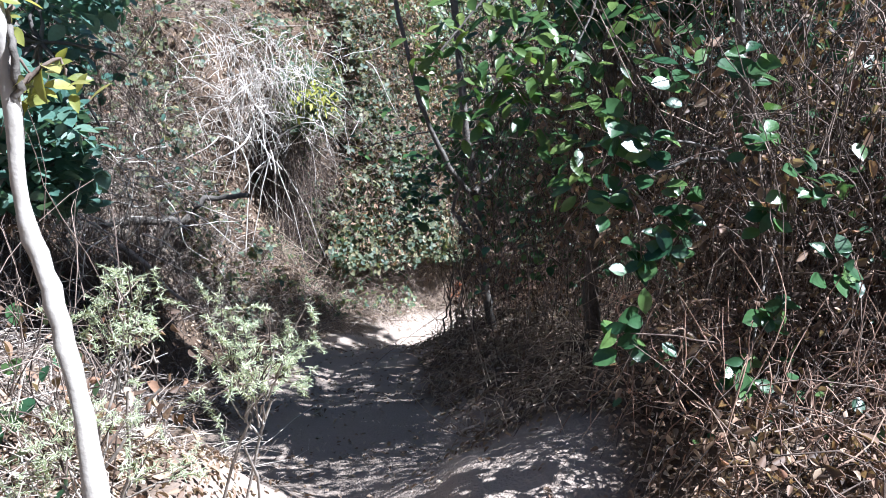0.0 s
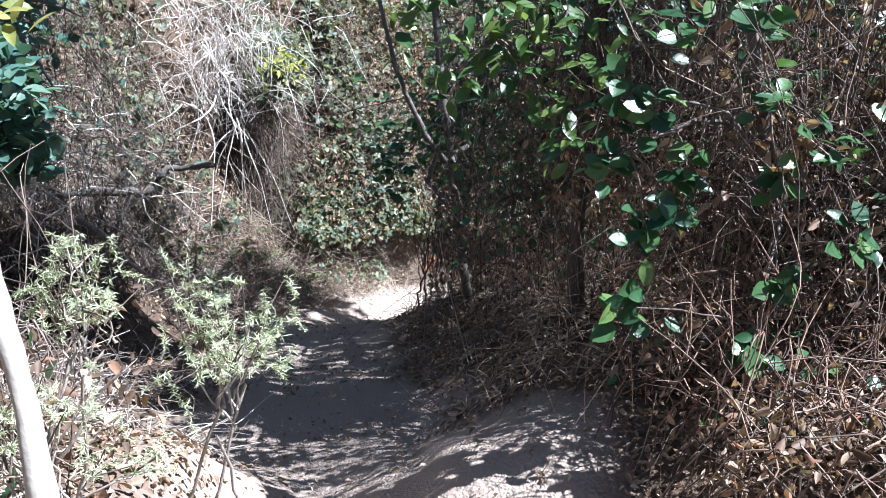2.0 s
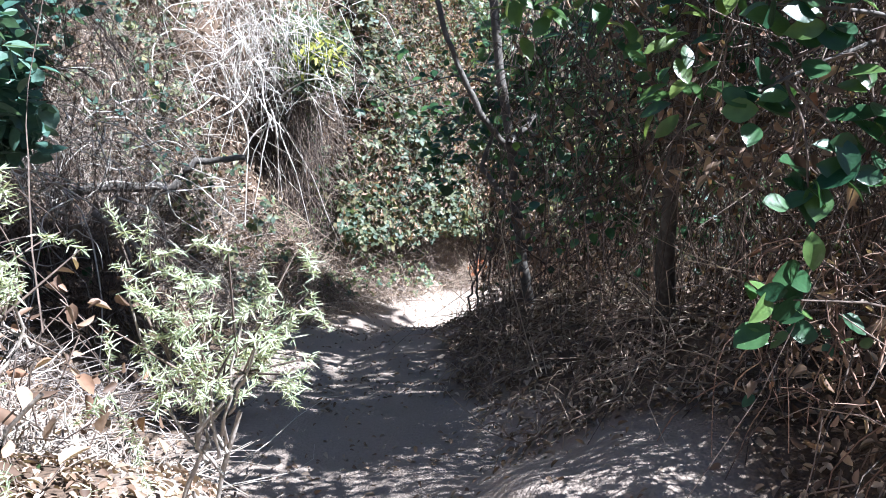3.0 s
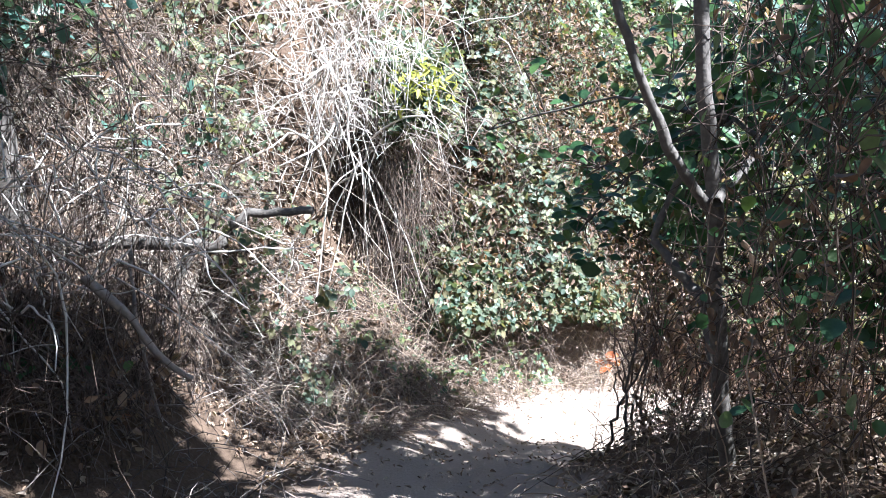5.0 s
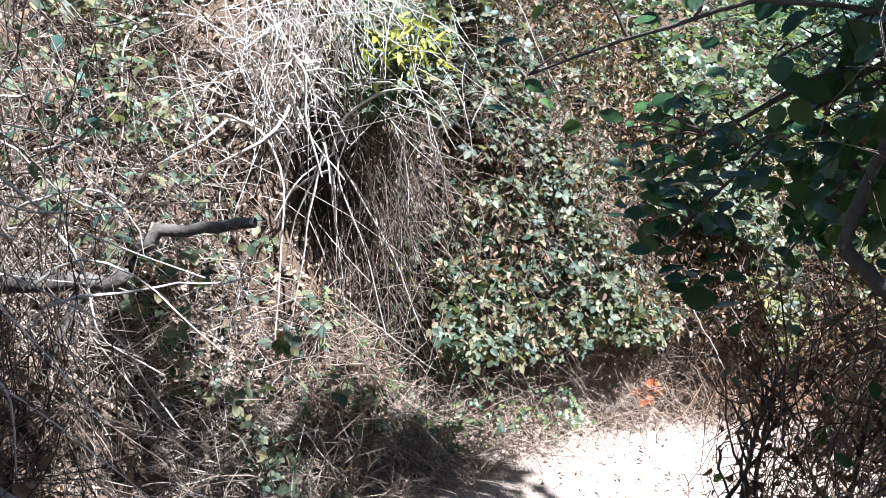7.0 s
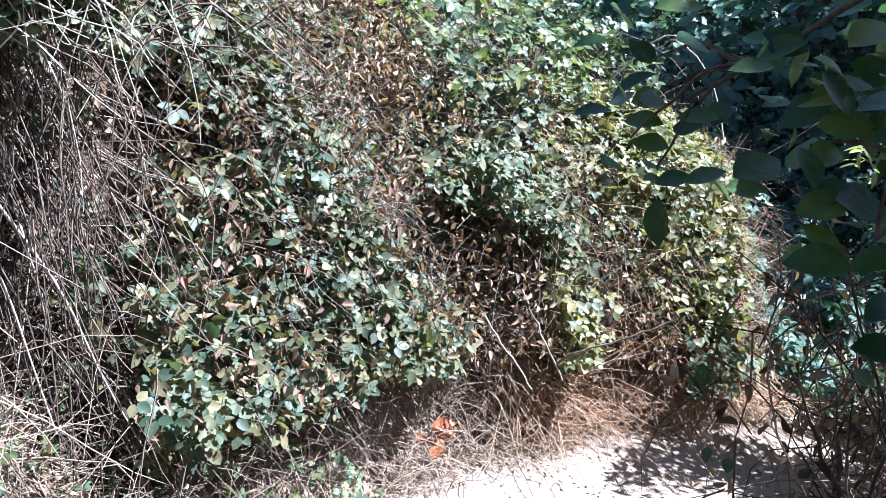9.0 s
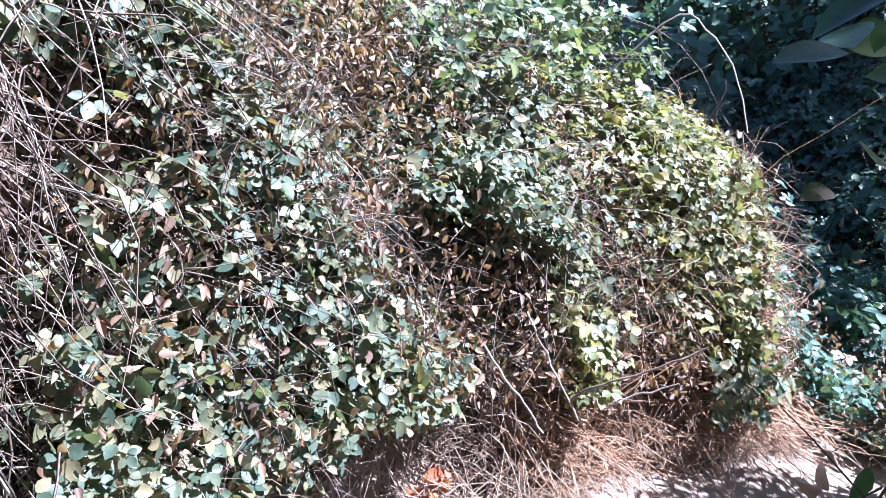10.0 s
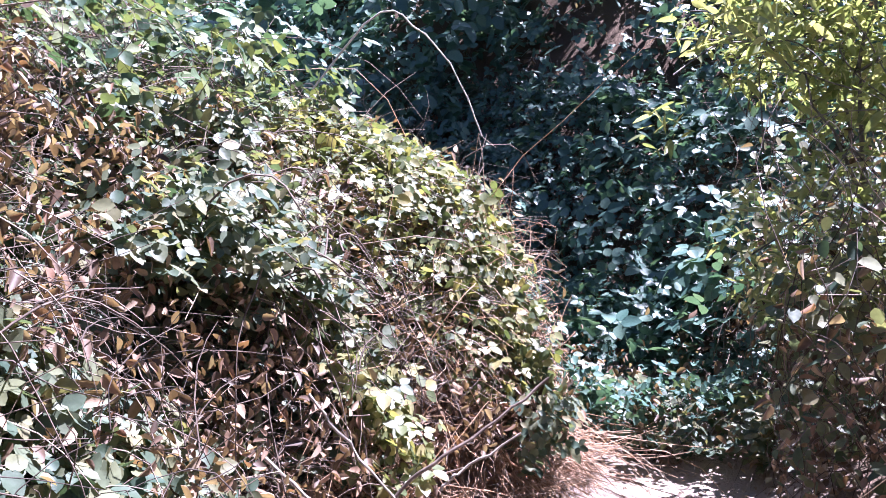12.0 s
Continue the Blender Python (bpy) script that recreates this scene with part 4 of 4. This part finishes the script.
scrub("hillside_scrub", "dark green scrub over the hillside above the gully", (-6.0, 14.0, 10.5, 24.0), 22000, 0.13, 1.0, 77, M_IVY)
scrub("hillside_scrub", "olive scrub over the slope beyond the vines", (-8.0, -2.6, 4.5, 12.0), 12000, 0.08, 0.6, 78, M_BRAMBLE)
scrub("hillside_scrub", "dry scrub behind the start of the trail", (-7.0, 7.0, -6.0, -1.0), 6000, 0.1, 0.8, 79, M_BRAMBLE)

# -- trees around, added above the view to cast shade --
# Crowns added out of view, each set where its shade dapples the trail.
tree("evergreen tree whose crown shades the trail", (2.4, 3.6, ground(2.4, 3.6)), [(2.4, 3.7, 1.5), (2.4, 4.0, 2.8), (2.3, 4.4, 3.6)], 0.11,
     [((1.5, 4.2, 3.5), (1.0, 0.8, 0.45)), ((2.7, 3.9, 3.6), (1.1, 0.9, 0.5)), ((1.0, 3.1, 4.0), (0.9, 0.7, 0.4)), ((2.3, 2.8, 3.5), (0.9, 0.6, 0.4)), ((2.9, 4.6, 3.5), (0.7, 0.35, 0.3)), ((2.6, 4.95, 3.4), (0.95, 0.3, 0.3))], 1250, M_LAUREL, 0.075, seed=81, gaps=0.46)
# Added tree; its crowns, out of view, shade the left bank's hollow.
tree("evergreen tree leaning over the thicket toward the brushwood", (1.6, 2.5, float(ground(1.6, 2.5))), [(1.55, 2.6, 1.5), (1.3, 2.9, 3.0)], 0.07,
     [((1.1, 3.2, 3.9), (0.75, 0.55, 0.35)), ((1.2, 3.5, 3.4), (0.6, 0.4, 0.3))], 1800, M_LAUREL, 0.07, seed=83, gaps=0.3)
# Unseen tree, added only to keep the sun off the gully.
tree("tall evergreen tree shading the gully", (7.5, 10.0, ground(7.5, 10.0)), [(7.4, 10.0, 2.5), (7.2, 10.0, 4.5)], 0.16,
     [((6.2, 8.7, 4.4), (1.7, 1.6, 0.9)), ((7.6, 8.3, 5.0), (2.0, 1.7, 1.0)), ((6.6, 10.0, 4.8), (1.9, 1.8, 1.0)), ((7.9, 9.8, 5.3), (1.6, 1.5, 0.9)), ((8.4, 9.2, 5.8), (2.0, 1.8, 1.0))], 2100, M_LAUREL, 0.11, seed=86, gaps=0.42)


# -- fallen leaves --
def litter(name, label, box, n, keep, size, mat, seed):
    seeded(label)
    p, nn = surface(n, *box, keep)
    ok = clumpy(p, 3.0, seed) > 0.42 * rng.uniform(0.4, 1.5, len(p))
    p, nn = p[ok] + nn[ok] * rng.uniform(0.003, 0.02, (ok.sum(), 1)), nn[ok]
    t = part(name, leaves(p, nn, size, CURLED, 0.35, rng.normal(0, 1, p.shape)), mat, None, kind="stuff")
    tagged(t, label, "leaf litter")


litter("leaf_litter", "fallen brown leaves strewn over the right bank", (-0.2, 2.0, 0.8, 5.2), 26000, lambda x, y: right_side(0.42, -9, 7)(x, y) & (((x - 0.1) / 0.36) ** 2 + ((y - 1.75) / 0.52) ** 2 > 1), 0.02, M_LITTER, 91)
litter("leaf_litter", "fallen dry leaves on the trail's left bank", (-2.6, -0.1, 0.6, 5.4), 15000, left_run(-1, 5.5, 0.36), 0.02, M_LITTER, 92)
litter("leaf_litter", "sunlit curled leaves among the needle shrubs", (-1.5, -0.3, 0.3, 2.3), 9000, left_run(-1, 9, 0.3), 0.018, M_LITTER, 95)
litter("leaf_litter", "small dry leaf scraps scattered over the bare trail", (-1.2, 2.6, 0.8, 7.4), 5500, lambda x, y: np.abs(lie(x, y)[0]) < 0.6, 0.016, M_LITTER, 93)
litter("leaf_litter", "fallen leaves under the brambles of the bank", (-2.0, 2.6, 4.6, 8.0), 9000, left_run(4, 99, 0.45, 1.6), 0.03, M_LITTER, 94)
rl = thing("red_leaves", "orange-red withered leaves low on the bank", "leaves", kind="stuff")
p = np.array((0.13, 6.58, -1.2)) + rng.normal(0, 0.04, (14, 3))
part("foliage", leaves(p, np.tile((0, -0.6, 0.6), (14, 1)), 0.05, OVAL, 0.4), M_RED, rl, kind="stuff")
yl = thing("yellow_sprig", "bright yellow-green sprig beside the bleached vines", "sprig", kind="stuff")
p = np.array((-0.9, 5.75, 0.55)) + rng.normal(0, 1, (90, 3)) * (0.1, 0.06, 0.055)
part("foliage", leaves(p, np.tile((0.2, -0.4, 0.8), (90, 1)), 0.05, LANCE, 0.5), M_SPRIG, yl, kind="stuff")

# -- single sticks and canes --


def stick(name, label, pts, r0, r1, mat):
    t = thing(name, label, "stick")
    part("shaft", limb(pts, r0, r1, 6, 14, 0.003), mat, t, smooth=True)
stick("dry_cane", "bleached arching cane on the bramble mound", [(1.2, 7.5, 0.0), (1.38, 7.35, 0.24), (1.45, 7.3, 0.24), (1.5, 7.25, 0.17), (1.57, 7.2, 0.07), (1.61, 7.15, -0.08), (1.61, 7.1, -0.22)], 0.004, 0.0025, M_PALE)
stick("dry_stick", "straight dry stick in the reddish twig heap", [(0.55, 6.5, -0.95), (0.64, 6.44, -0.87), (0.79, 6.38, -0.82), (0.93, 6.32, -0.74)], 0.005, 0.003, M_TWIG)
stick("dry_stick", "short dry stick leaning in the twig heap", [(0.48, 6.68, -0.7), (0.5, 6.63, -0.77), (0.54, 6.53, -0.9), (0.57, 6.46, -1.0)], 0.0045, 0.003, M_STICK)
stick("dry_stick", "pale broken stick low on the bank", [(0.31, 6.64, -0.77), (0.33, 6.59, -0.82), (0.39, 6.49, -0.92), (0.43, 6.42, -1.0)], 0.0045, 0.003, M_STICK)
stick("dry_stick", "thin pale stick at the foot of the mound", [(0.7, 6.5, -0.99), (0.73, 6.48, -0.96), (0.88, 6.38, -0.88)], 0.004, 0.0025, M_STICK)
stick("dead_branch", "grey dead branch hanging over the dark hollow", [(-1.62, 3.9, 0.1), (-1.51, 3.88, 0.03), (-1.45, 3.88, -0.05), (-1.38, 3.88, -0.15), (-1.3, 3.9, -0.21)], 0.016, 0.008, M_STICK)
stick("dead_branch", "thin grey dead branch standing in the hollow", [(-1.64, 4.2, 0.1), (-1.63, 4.18, 0.03), (-1.6, 4.14, -0.12), (-1.56, 4.09, -0.26), (-1.5, 4.05, -0.45)], 0.009, 0.005, M_STICK)
